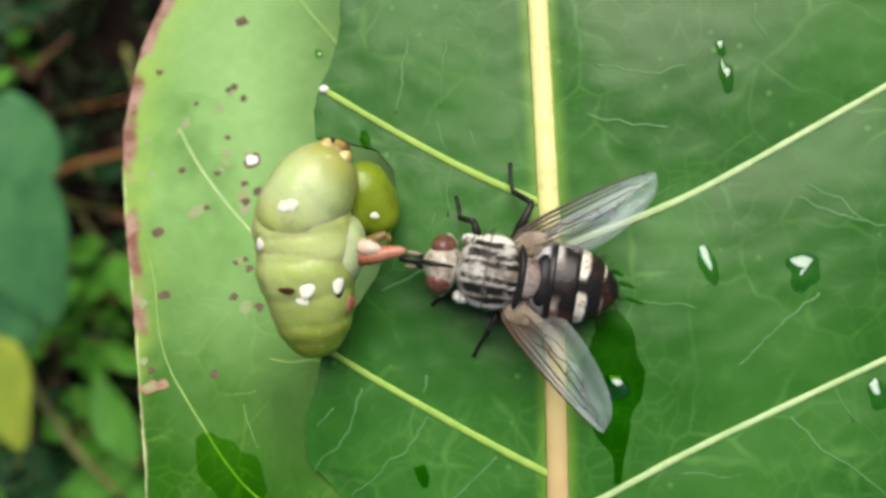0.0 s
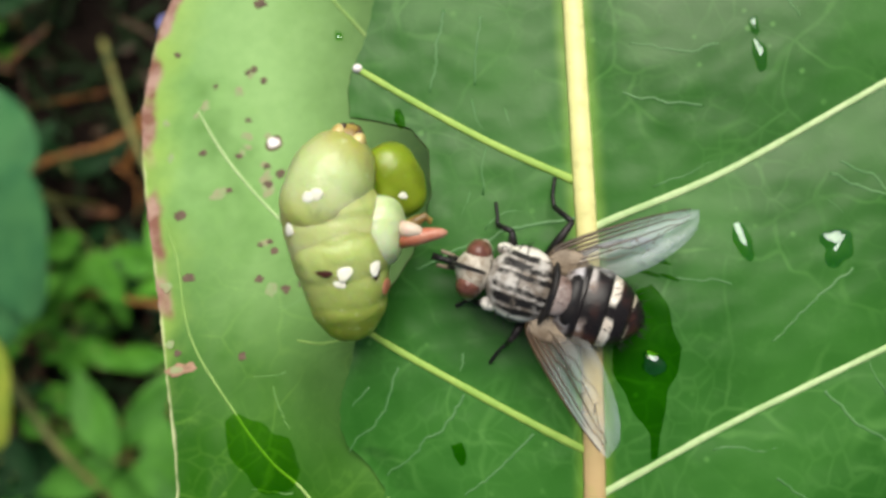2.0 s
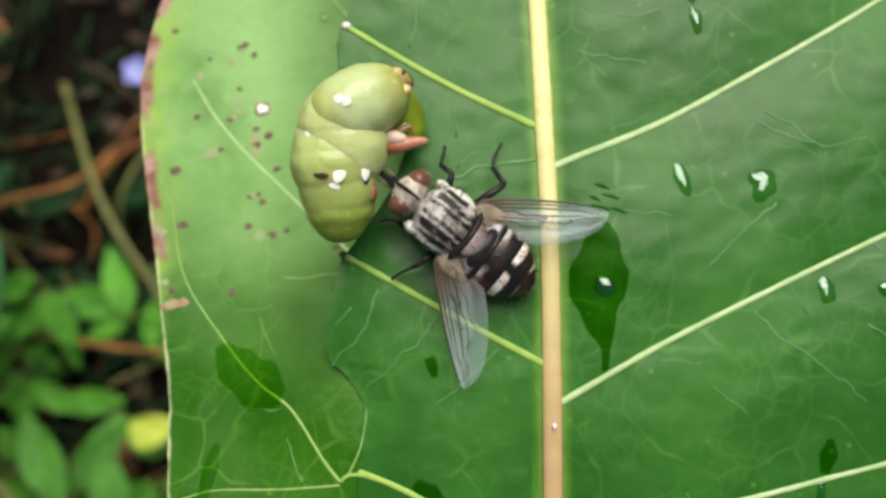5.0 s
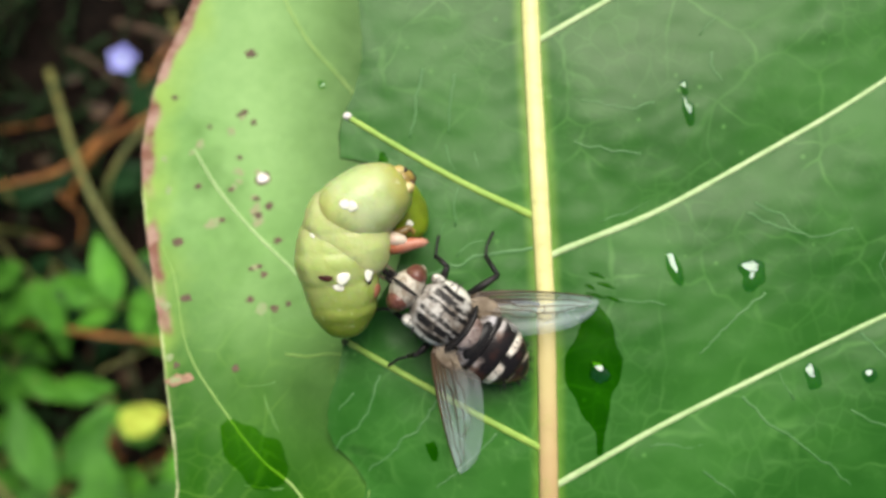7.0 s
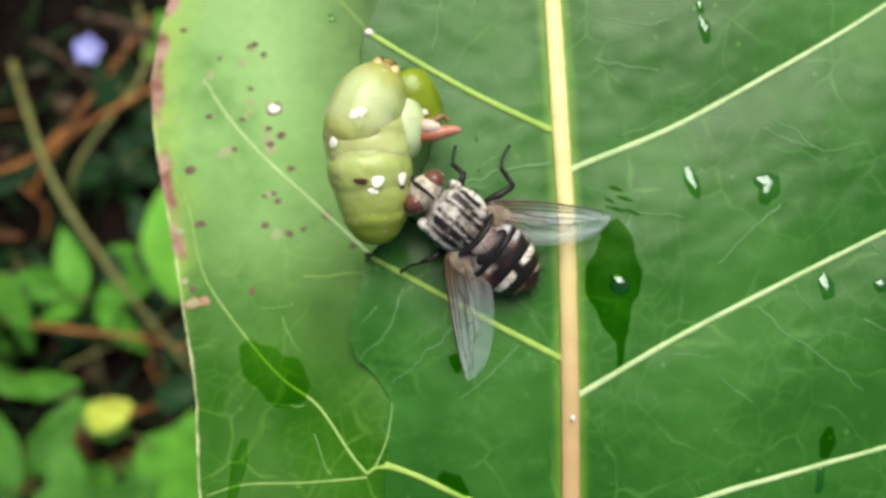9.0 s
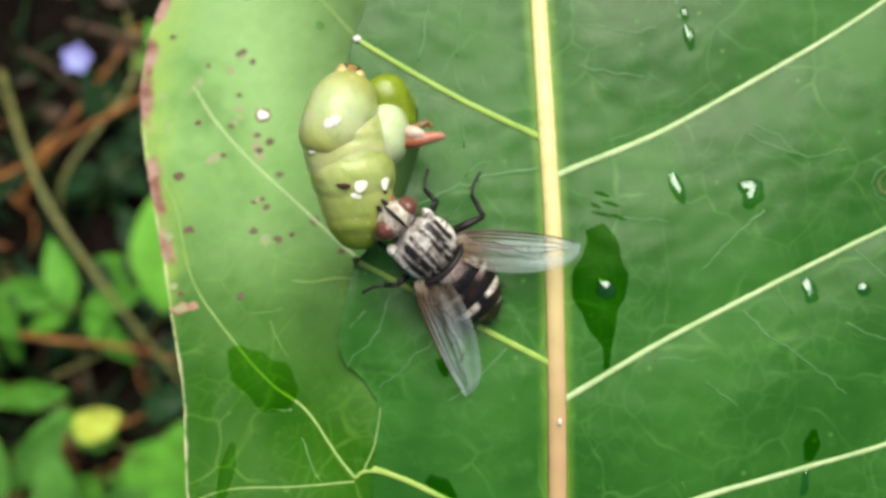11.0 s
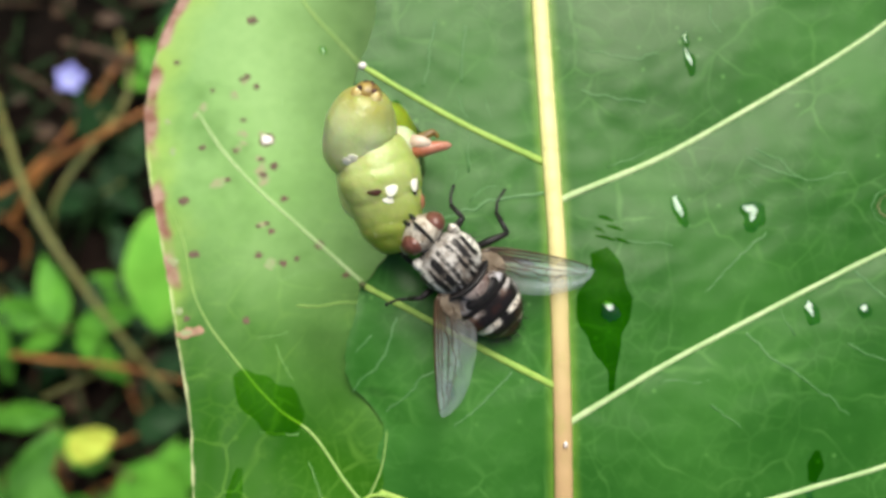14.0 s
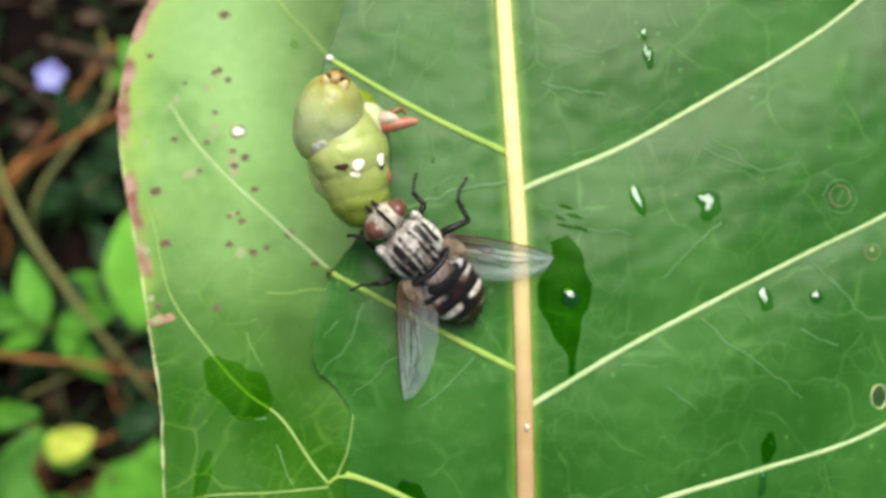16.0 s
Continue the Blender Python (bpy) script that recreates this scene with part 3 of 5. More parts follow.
def wet_patch(label, points, widths, surface, seed):
    """A spread-out film of water along a line of points."""
    d = thing("water_film", label, "water film")
    pts, verts, faces, n = curve([(x, y, 0) for x, y in points], 8), [], [], 12
    m = len(pts)
    for i, p in enumerate(pts):
        wdt = float(np.interp(i / (m - 1), np.linspace(0, 1, len(widths)), widths)) * (1 + 0.25 * noise.noise(Vector((p[0] * 0.9, p[1] * 0.9, seed))))
        q, r = pts[max(i - 1, 0)], pts[min(i + 1, m - 1)]
        t = Vector((r[0] - q[0], r[1] - q[1])).normalized()
        for k in range(n + 1):
            s = k / n * 2 - 1
            x, y = p[0] - t.y * wdt * s, p[1] + t.x * wdt * s
            verts.append((x, y, surface(x, y)[2] + (0.03 + 0.06 * (1 - s * s) if abs(s) < 1 else -0.04)))
    for i in range(m - 1):
        for k in range(n):
            a = i * (n + 1) + k
            faces.append((a, a + 1, a + n + 2, a + n + 1))
    part("film", (verts, faces), WET if surface is on_blade else DAMP, d)
    return d


wet_patch("dark wet film of water with pointed tip beside the midrib", [(8.9, 4.3), (9.3, 3.2), (9.2, 1.5), (9.1, 0.2), (9.2, -1.2), (9.45, -2.3), (9.55, -3.0), (9.5, -4.2)],
          [0.7, 1.25, 1.65, 1.6, 1.15, 0.5, 0.28, 0.18], on_blade, 2.2)
drop("water_drop", "small clear water drop lying in a wet film", 9.5, 0.55, 0.55, 0.72, 0.4, 0.40, 7)
for x, y, l in ((9.3, 5.1, 0.55), (9.9, 5.7, 0.5), (9.4, 6.3, 0.45), (10.3, 4.9, 0.45), (9.0, 5.6, 0.3)):
    wet_patch("small dark dash of water above a wet film", [(x - l, y + 0.12), (x, y), (x + l, y - 0.2)], [0.05, 0.12, 0.05], on_blade, x)
wet_patch("dark wet film of water on the pale flap", [(-13.6, -2.9), (-12.6, -4.0), (-11.2, -5.0), (-10.0, -5.6), (-9.2, -5.9)], [0.4, 1.2, 1.7, 1.3, 0.5], on_flap, 5.1)
wet_patch("narrow wet film of water on the pale flap", [(-13.0, -8.6), (-13.2, -10), (-13.5, -12)], [0.2, 0.5, 0.3], on_flap, 8.1)
DROP = "clear water drop with a bright sky reflection on the leaf"
drop("water_drop", DROP, 13.95, 6.5, 0.45, 0.95, 0.35, 0.40, 11)
drop("water_drop", DROP, 18.45, 6.45, 0.85, 1.0, -0.4, 0.55, 12, wild=0.3)
drop("water_drop", DROP, 21.9, 0.3, 0.5, 0.85, 0.2, 0.34, 13)
drop("water_drop", DROP, 25.1, 0.45, 0.42, 0.42, 0.0, 0.28, 14)
drop("water_drop", DROP, 14.9, 15.8, 0.36, 1.0, 0.25, 0.32, 15)
drop("water_drop", DROP, 14.6, 17.3, 0.25, 0.5, 0.1, 0.2, 16)
drop("water_drop", DROP, 21.5, -11.1, 0.28, 1.0, -0.15, 0.3, 17)
wet_patch("narrow dark wet film of water", [(22.0, -7.9), (21.9, -8.8), (21.7, -9.8)], [0.2, 0.55, 0.3], on_blade, 3.1)
wet_patch("small dark wet film of water", [(-3.3, 13.6), (-3.2, 13.1), (-3.0, 12.6)], [0.15, 0.35, 0.15], on_blade, 4.4)
wet_patch("small dark wet film of water", [(-0.4, -3.5), (-0.2, -4.1), (-0.1, -4.6)], [0.3, 0.32, 0.15], on_blade, 6.4)
wet_patch("small dark wet film of water", [(-1.2, -10.6), (-0.4, -11.2), (0.4, -11.9)], [0.3, 0.7, 0.3], on_blade, 9.4)
drop("water_drop", "small clear water drop on the pale flap", -8.9, 20.9, 0.24, 0.36, 0.5, 0.2, 21, on_flap)


# ---- the fly ----
def fly_stripes():
    """Grey-ochre dusted thorax with dark stripes along it."""
    m, nt, bsdf = material("fly_thorax")
    at = coords(nt)
    xyz = nt.nodes.new("ShaderNodeSeparateXYZ")
    nt.links.new(at, xyz.inputs[0])
    wob = maths(nt, 'MULTIPLY', maths(nt, 'SUBTRACT', noise_of(nt, 800, 3.0, vec=at), 0.5), 0.00050)
    y = maths(nt, 'ABSOLUTE', maths(nt, 'ADD', xyz.outputs[1], wob))
    stripe = None
    for c, w in ((0.00034, 0.00012), (0.00084, 0.00018), (0.00132, 0.00014), (0.00196, 0.00026)):
        d = maths(nt, 'ABSOLUTE', maths(nt, 'SUBTRACT', y, c))
        s = maths(nt, 'SUBTRACT', 1.0, ramp(nt, d, w * 0.7, w * 1.5))
        stripe = s if stripe is None else maths(nt, 'MAXIMUM', stripe, s)
    gaps = ramp(nt, noise_of(nt, 1000, 3.0, vec=at), 0.41, 0.55)
    suture = maths(nt, 'SUBTRACT', 1.0, ramp(nt, maths(nt, 'ABSOLUTE', maths(nt, 'SUBTRACT', xyz.outputs[0], 0.00025)), 0.00004, 0.00010))
    dark = maths(nt, 'MAXIMUM', maths(nt, 'MULTIPLY', stripe, gaps), maths(nt, 'MULTIPLY', suture, 0.6))
    dust = mixed(nt, ramp(nt, noise_of(nt, 1300, 4.0, vec=at), 0.32, 0.66), (0.54, 0.52, 0.48), (0.17, 0.14, 0.11))
    side = maths(nt, 'SUBTRACT', 1.0, ramp(nt, maths(nt, 'ABSOLUTE', maths(nt, 'SUBTRACT', y, 0.00157)), 0.00010, 0.00026))
    dust = mixed(nt, maths(nt, 'MULTIPLY', side, 0.8), dust, (0.82, 0.79, 0.70))
    nt.links.new(mixed(nt, dark, dust, (0.012, 0.011, 0.011)), bsdf.inputs["Base Color"])
    bsdf.inputs["Roughness"].default_value = 0.5
    bsdf.inputs["Specular IOR Level"].default_value = 0.25
    bumped(nt, bsdf, noise_of(nt, 5000, 3.0, vec=at), 0.00004, 0.7)
    return m


def fly_bands(name, bright, dull, lo, hi, gap):
    """One ring of the abdomen: silver-dusted in front beside a dark middle line, black and red-brown behind."""
    m, nt, bsdf = material(name)
    at = coords(nt, "Generated")
    ob = coords(nt)
    xyz = nt.nodes.new("ShaderNodeSeparateXYZ")
    nt.links.new(at, xyz.inputs[0])
    n = maths(nt, 'MULTIPLY', maths(nt, 'SUBTRACT', noise_of(nt, 900, 3.0, vec=ob), 0.5), 0.4)
    band = ramp(nt, maths(nt, 'ADD', xyz.outputs[0], n), lo, hi)
    mid = ramp(nt, maths(nt, 'ADD', maths(nt, 'ABSOLUTE', maths(nt, 'SUBTRACT', xyz.outputs[1], 0.5)), maths(nt, 'MULTIPLY', n, 0.3)), gap * 0.6, gap * 1.4)
    band = maths(nt, 'MULTIPLY', band, mid)
    silver = mixed(nt, ramp(nt, noise_of(nt, 1000, 4.0, vec=ob), 0.35, 0.65), bright, dull)
    black = mixed(nt, ramp(nt, noise_of(nt, 500, 3.0, vec=ob), 0.5, 0.7), (0.012, 0.010, 0.010), (0.055, 0.021, 0.015))
    nt.links.new(mixed(nt, band, black, silver), bsdf.inputs["Base Color"])
    bsdf.inputs["Roughness"].default_value = 0.3
    bsdf.inputs["Specular IOR Level"].default_value = 0.3
    bumped(nt, bsdf, noise_of(nt, 5000, 3.0, vec=ob), 0.00003, 0.6)
    return m


THORAX = fly_stripes()
BANDS = (fly_bands("abdomen_base", (0.52, 0.51, 0.53), (0.16, 0.13, 0.11), 0.22, 0.50, 0.07),
         fly_bands("abdomen_second", (0.50, 0.47, 0.45), (0.14, 0.085, 0.06), 0.50, 0.72, 0.20),
         fly_bands("abdomen_third", (0.86, 0.82, 0.72), (0.62, 0.55, 0.46), 0.50, 0.60, 0.10),
         fly_bands("abdomen_end", (0.60, 0.54, 0.42), (0.12, 0.09, 0.07), 0.66, 0.78, 0.14))
SCUT = simple("fly_scutellum", (0.34, 0.29, 0.27), (0.14, 0.09, 0.075), 800, 0.45, 0.00003, 0.0, 0.3)
BLACK = simple("fly_black", (0.010, 0.010, 0.011), (0.022, 0.019, 0.018), 1500, 0.4, 0.00002, 0.0, 0.25)
FACE = simple("fly_face", (0.64, 0.60, 0.50), (0.28, 0.22, 0.16), 1600, 0.5, 0.00003)
EYE = simple("fly_eye", (0.20, 0.082, 0.058), (0.105, 0.038, 0.026), 2500, 0.30, 0.00002)
PALE = simple("fly_calypter", (0.31, 0.25, 0.18), (0.16, 0.12, 0.08), 900, 0.5, 0.0, 0.0, 0.3)
WING_VEIN = simple("wing_vein", (0.035, 0.022, 0.014), (0.085, 0.050, 0.024), 900, 0.4)


def wing_skin():
    """Clear, faintly smoky membrane, amber at the root, with fine folds that catch the sky."""
    m, nt, bsdf = material("wing_membrane")
    at = coords(nt)
    xyz = nt.nodes.new("ShaderNodeSeparateXYZ")
    nt.links.new(at, xyz.inputs[0])
    root = maths(nt, 'SUBTRACT', 1.0, ramp(nt, xyz.outputs[0], 0.0004, 0.0046))
    # bluish-white base colour stands for the sky mirrored on the membrane
    col = mixed(nt, root, (0.60, 0.70, 0.75), (0.16, 0.10, 0.04))
    nt.links.new(col, bsdf.inputs["Base Color"])
    bsdf.inputs["Roughness"].default_value = 0.30
    bsdf.inputs["Specular IOR Level"].default_value = 0.6
    clear = nt.nodes.new("ShaderNodeBsdfTransparent")
    clear.inputs[0].default_value = (0.95, 0.95, 0.93, 1)
    mix = nt.nodes.new("ShaderNodeMixShader")
    along = nt.nodes.new("ShaderNodeVectorMath")
    along.operation = 'MULTIPLY'
    along.inputs[1].default_value = (0.28, 1.0, 1.0)
    nt.links.new(at, along.inputs[0])
    # streaks and tip made more opaque to paint that sky reflection
    streak = ramp(nt, noise_of(nt, 950, 3.0, vec=along.outputs[0]), 0.36, 0.66)
    tip = ramp(nt, xyz.outputs[0], 0.0012, 0.0055)
    sky_white = maths(nt, 'MULTIPLY_ADD', tip, 0.15, 0.03)
    nt.links.new(maths(nt, 'ADD', maths(nt, 'MULTIPLY', streak, 0.17), maths(nt, 'MULTIPLY_ADD', root, 0.36, sky_white)), mix.inputs[0])
    nt.links.new(clear.outputs[0], mix.inputs[1])
    nt.links.new(bsdf.outputs[0], mix.inputs[2])
    nt.links.new(mix.outputs[0], nt.nodes["Material Output"].inputs[0])
    wave = node(nt, "TexWave", Scale=260.0, Distortion=4.0, Detail=2.0)
    wave.bands_direction = 'Y'
    nt.links.new(at, wave.inputs["Vector"])
    bumped(nt, bsdf, wave.outputs["Fac"], 0.00012, 0.5)
    return m


WING = wing_skin()
fly = thing("fly", "grey and black striped fly with brown-red eyes standing on the leaf", "fly")


def thorax_form(x, y, z):
    k = 1 - 0.10 * max(0, x) ** 2
    return (x * (1.0 if x < 0 else 0.95), y * k * (1 - 0.06 * (x > 0.6)), (abs(z) ** 0.85) * (1 if z > 0 else -0.8))


thorax = part("thorax", blob((0.15, 0, 2.15), (1.85, 1.72, 1.55), 32, 22, thorax_form), THORAX, fly, "grey dusted thorax with black stripes along it")
part("scutellum", blob((-1.85, 0, 2.90), (0.72, 0.88, 0.54), 22, 14, lambda x, y, z: (x, y * (1 + 0.25 * x), z)), SCUT, fly)
part("suture", blob((-1.22, 0, 2.78), (0.27, 1.42, 0.78), 20, 12, lambda x, y, z: (x - 0.9 * (1 - y * y), y, z)), BLACK, fly, "black groove behind the thorax")
part("postscutellum", blob((-2.45, 0, 2.62), (0.66, 1.22, 0.72), 18, 12), BLACK, fly)
for side in (-1, 1):
    part("shoulder", blob((1.30, side * 1.25, 2.3), (0.45, 0.32, 0.40), 14, 10), THORAX, fly)
    part("calypter", blob((-1.75, side * 1.50, 2.40), (1.05, 0.62, 0.20), 16, 10, lambda x, y, z: (x, y, z + 0.5 * x)), PALE, fly, "pale yellowish wing scale")
# abdomen: four ring plates of one rounded, tapering body, each edge lapping over the next
def abdomen_ring(u0, u1, seg=40, rows=12):
    verts, faces = [], []
    for j in range(rows + 1):
        k = j / rows
        u = min(0.999, max(0.0, u0 - 0.05 + (u1 - u0 + 0.05) * k))
        full = math.sin(math.pi * (0.24 + 0.76 * u)) ** 0.58
        lap = 0.965 + 0.05 * k - 0.03 * max(0.0, k - 0.9) * 10
        w, h = 1.80 * full * lap, 1.38 * full * lap
        for i in range(seg):
            a = 2 * math.pi * i / seg
            verts.append((-1.85 - 4.25 * u, w * math.cos(a), 1.95 - 0.25 * u + h * math.sin(a)))
    for j in range(rows):
        for i in range(seg):
            faces.append((j * seg + i, (j + 1) * seg + i, (j + 1) * seg + (i + 1) % seg, j * seg + (i + 1) % seg))
    faces.append(tuple(range(seg)))
    faces.append(tuple(range(rows * seg, (rows + 1) * seg))[::-1])
    return verts, faces


for (u0, u1), mat, label in zip(((0.0, 0.26), (0.26, 0.53), (0.53, 0.80), (0.80, 1.0)), BANDS,
                                ("silver-grey abdomen ring with a dark middle line", "dark brown abdomen ring with silver front edge",
                                 "black abdomen ring with two cream-white dashes", "black abdomen tip with a cream edge")):
    part("abdomen_ring", abdomen_ring(u0, u1), mat, fly, label)
head = part("head", blob((2.5, 0, 2.05), (0.98, 1.42, 1.36), 28, 20, lambda x, y, z: (x * (1 - 0.35 * abs(y)) - 0.12 * abs(y), y, z)), FACE, fly, "whitish dusted face")
for side in (-1, 1):
    part("eye", blob((2.50, side * 0.74, 2.47), (0.62, 0.62, 0.86), 26, 20, lambda x, y, z: (x, y * (1 - 0.12 * z), z)), EYE, head, "smooth brownish red compound eye")
    part("antenna", tube([(3.15, side * 0.16, 2.5), (3.5, side * 0.2, 2.25), (3.75, side * 0.22, 1.75)], [0.09, 0.13, 0.07], 8), BLACK, head)
    part("palp", tube([(3.25, side * 0.22, 1.3), (3.9, side * 0.30, 1.35), (4.35, side * 0.33, 1.5)], [0.08, 0.10, 0.09], 8), PALE, head)
part("frons_stripe", blob((2.72, 0, 3.08), (0.90, 0.12, 0.52), 14, 10), BLACK, head, "dark stripe between the eyes")
part("ocellar_plate", blob((2.1, 0, 3.02), (0.2, 0.2, 0.14), 10, 8), BLACK, head)
part("proboscis", tube([(3.0, 0, 1.2), (3.5, 0, 1.25), (4.1, 0, 1.5), (4.7, 0, 1.55)], [0.30, 0.20, 0.14, 0.17], 10), BLACK, head, "black outstretched mouthparts")


def bristles(count, seed, place, length, spread):
    """Short stiff tapering hairs."""
    r, out = random.Random(seed), []
    for i in range(count):
        p, n = place(r)
        d = (Vector(n).normalized() + Vector((-0.7, r.uniform(-spread, spread), 0.1))).normalized()
        l = length * r.uniform(0.6, 1.25)
        e = Vector(p) + d * l
        mid = (Vector(p) + e) / 2 + Vector((0, 0, 0.05))
        out.append(tube([p, tuple(mid), tuple(e)], [0.022, 0.016, 0.004], 4))
    return join(*out)


def on_ellipsoid(c, r, low=0.1):
    def place(q):
        while True:
            v = Vector((q.gauss(0, 1), q.gauss(0, 1), q.gauss(0, 1))).normalized()
            if v.z > low:
                break
        return (c[0] + v.x * r[0], c[1] + v.y * r[1], c[2] + v.z * r[2]), (v.x, v.y, v.z)
    return place


for args in ((70, 1, on_ellipsoid((0.15, 0, 2.15), (1.8, 1.68, 1.5)), 0.5, 0.3), (16, 2, on_ellipsoid((-1.95, 0, 2.75), (0.68, 0.9, 0.5), -0.2), 0.8, 0.4),
             (60, 3, on_ellipsoid((-4.9, 0, 1.75), (1.1, 1.3, 0.95), -0.4), 0.42, 0.5), (60, 4, on_ellipsoid((-3.7, 0, 1.85), (1.3, 1.70, 1.3), 0.0), 0.35, 0.3),
             (24, 5, on_ellipsoid((2.5, 0, 2.1), (0.8, 1.3, 1.2), 0.3), 0.28, 0.5)):
    tagged(part("bristles", bristles(*args), BLACK, fly), kind="stuff")

# legs: thigh, shin and foot in one jointed tube each, with spines
LEGS = (((0.9, -1.1, 1.2), (1.3, -2.1, 1.9), (2.1, -2.2, 1.1), (2.3, -2.7, 0.25), (2.55, -3.2, 0.12)),
        ((-0.6, -1.3, 1.2), (-1.35, -3.3, 1.8), (-0.3, -3.75, 0.8), (-0.05, -4.3, 0.2), (0.1, -5.1, 0.12)),
        ((-1.2, -1.2, 1.2), (-2.9, -2.6, 1.6), (-4.0, -3.2, 0.7), (-4.7, -3.5, 0.2), (-5.4, -3.7, 0.12)),
        ((0.9, 1.1, 1.2), (1.5, 1.4, 1.5), (2.2, 1.4, 0.8), (2.6, 1.6, 0.25), (2.9, 1.9, 0.12)),
        ((-0.6, 1.3, 1.2), (-0.3, 2.4, 1.8), (-0.1, 2.8, 0.9), (0.2, 3.3, 0.3), (0.4, 3.9, 0.12)),
        ((-1.2, 1.2, 1.2), (-2.6, 1.9, 1.4), (-3.8, 1.5, 0.6), (-4.4, 1.3, 0.2), (-5.0, 1.1, 0.12)))
for pts in LEGS:
    leg = part("leg", join(tube([pts[0], tuple((Vector(pts[0]) + Vector(pts[1])) / 2), pts[1]], [0.20, 0.24, 0.15], 9),
                           tube([pts[1], tuple((Vector(pts[1]) + Vector(pts[2])) / 2), pts[2]], [0.13, 0.14, 0.12], 9)), BLACK, fly, "black spiny jointed leg")
    part("foot", tube([pts[2], pts[3], tuple((Vector(pts[3]) + Vector(pts[4])) / 2), pts[4]], [0.10, 0.085, 0.085, 0.10], 8), BLACK, leg)
    r = random.Random(int(pts[0][1] * 10 + pts[0][0] * 7))
    hairs = []
    for i in range(14):
        a, b = (pts[0], pts[1]) if i % 2 else (pts[1], pts[2])
        p = Vector(a).lerp(Vector(b), r.uniform(0.2, 0.95))
        hairs.append(tube([tuple(p), tuple(p + Vector((r.uniform(-.3, .3), r.uniform(-.3, .3), r.uniform(-.1, .3))))], [0.018, 0.004], 4))
    tagged(part("spines", join(*hairs), BLACK, leg), kind="stuff")


def widen(ob, m):
    for child in ob.children:
        child.data.transform(m)
        widen(child, m)


widen(fly, Matrix.Diagonal((1.0, 1.10, 1.0, 1.0)))


def wing_shape(side):
    """Membrane outline in the wing's own space: x along the wing, y across, with folds along it."""
    L, verts, faces, n, m = 7.6, [], [], 34, 12
    for i in range(n + 1):
        u = i / n
        round_ = math.sqrt(max(0.0, 1 - (2 * u ** 0.8 - 1) ** 2))
        lead = 0.40 * round_ + 0.06 * (1 - u)
        trail = -2.05 * round_ ** 0.9 * (1 - 0.10 * u) - 0.12 * (1 - u)
        for j in range(m + 1):
            v = j / m
            y = lead + (trail - lead) * v
            z = 0.10 * math.sin(v * 15 + u * 2) * (1 - 0.5 * u) + 0.18 * math.sin(math.pi * u) - 0.15 * v
            verts.append((u * L, -side * y, z))
    for i in range(n):
        for j in range(m):
            a = i * (m + 1) + j
            faces.append((a, a + 1, a + m + 2, a + m + 1))

    def at(u, v):
        i, j = min(n, max(0, round(u * n))), min(m, max(0, round(v * m)))
        return verts[i * (m + 1) + j]
    lines = [[at(k / 20, 0.0) for k in range(0, 20)], [at(k / 20, 0.07) for k in range(0, 16)], [at(k / 20, 0.16 + 0.06 * k / 20) for k in range(0, 20)],
             [at(k / 20, 0.24 + 0.16 * k / 20) for k in range(0, 19)], [at(k / 20, 0.32 + 0.30 * k / 20 - (0.12 if k > 14 else 0)) for k in range(0, 18)],
             [at(k / 20, 0.42 + 0.40 * k / 20) for k in range(0, 14)], [at(k / 20, 0.6 + 0.4 * k / 12) for k in range(0, 8)],
             [at(0.55, 0.30), at(0.56, 0.38), at(0.57, 0.46)], [at(0.38, 0.30), at(0.37, 0.42), at(0.36, 0.52)], [at(0.7, 0.45), at(0.66, 0.58), at(0.68, 0.7)]]
    return (verts, faces), lines


WINGS = []
for side in (1, -1):
    skin, lines = wing_shape(side)
    wing = new("wing", mesh_of("wing", skin[0], skin[1], WING))
    wing.parent = fly
    tagged(wing, "clear smoky wing with dark veins and an amber root")
    for i, pts in enumerate(lines):
        r = (0.068, 0.052, 0.046, 0.042, 0.034, 0.028, 0.026, 0.022, 0.022, 0.022)[i]
        part("wing_vein", tube(pts, [r * (1.6 - 1.15 * k / (len(pts) - 1)) for k in range(len(pts))], 6), WING_VEIN, wing)
    WINGS.append(wing)


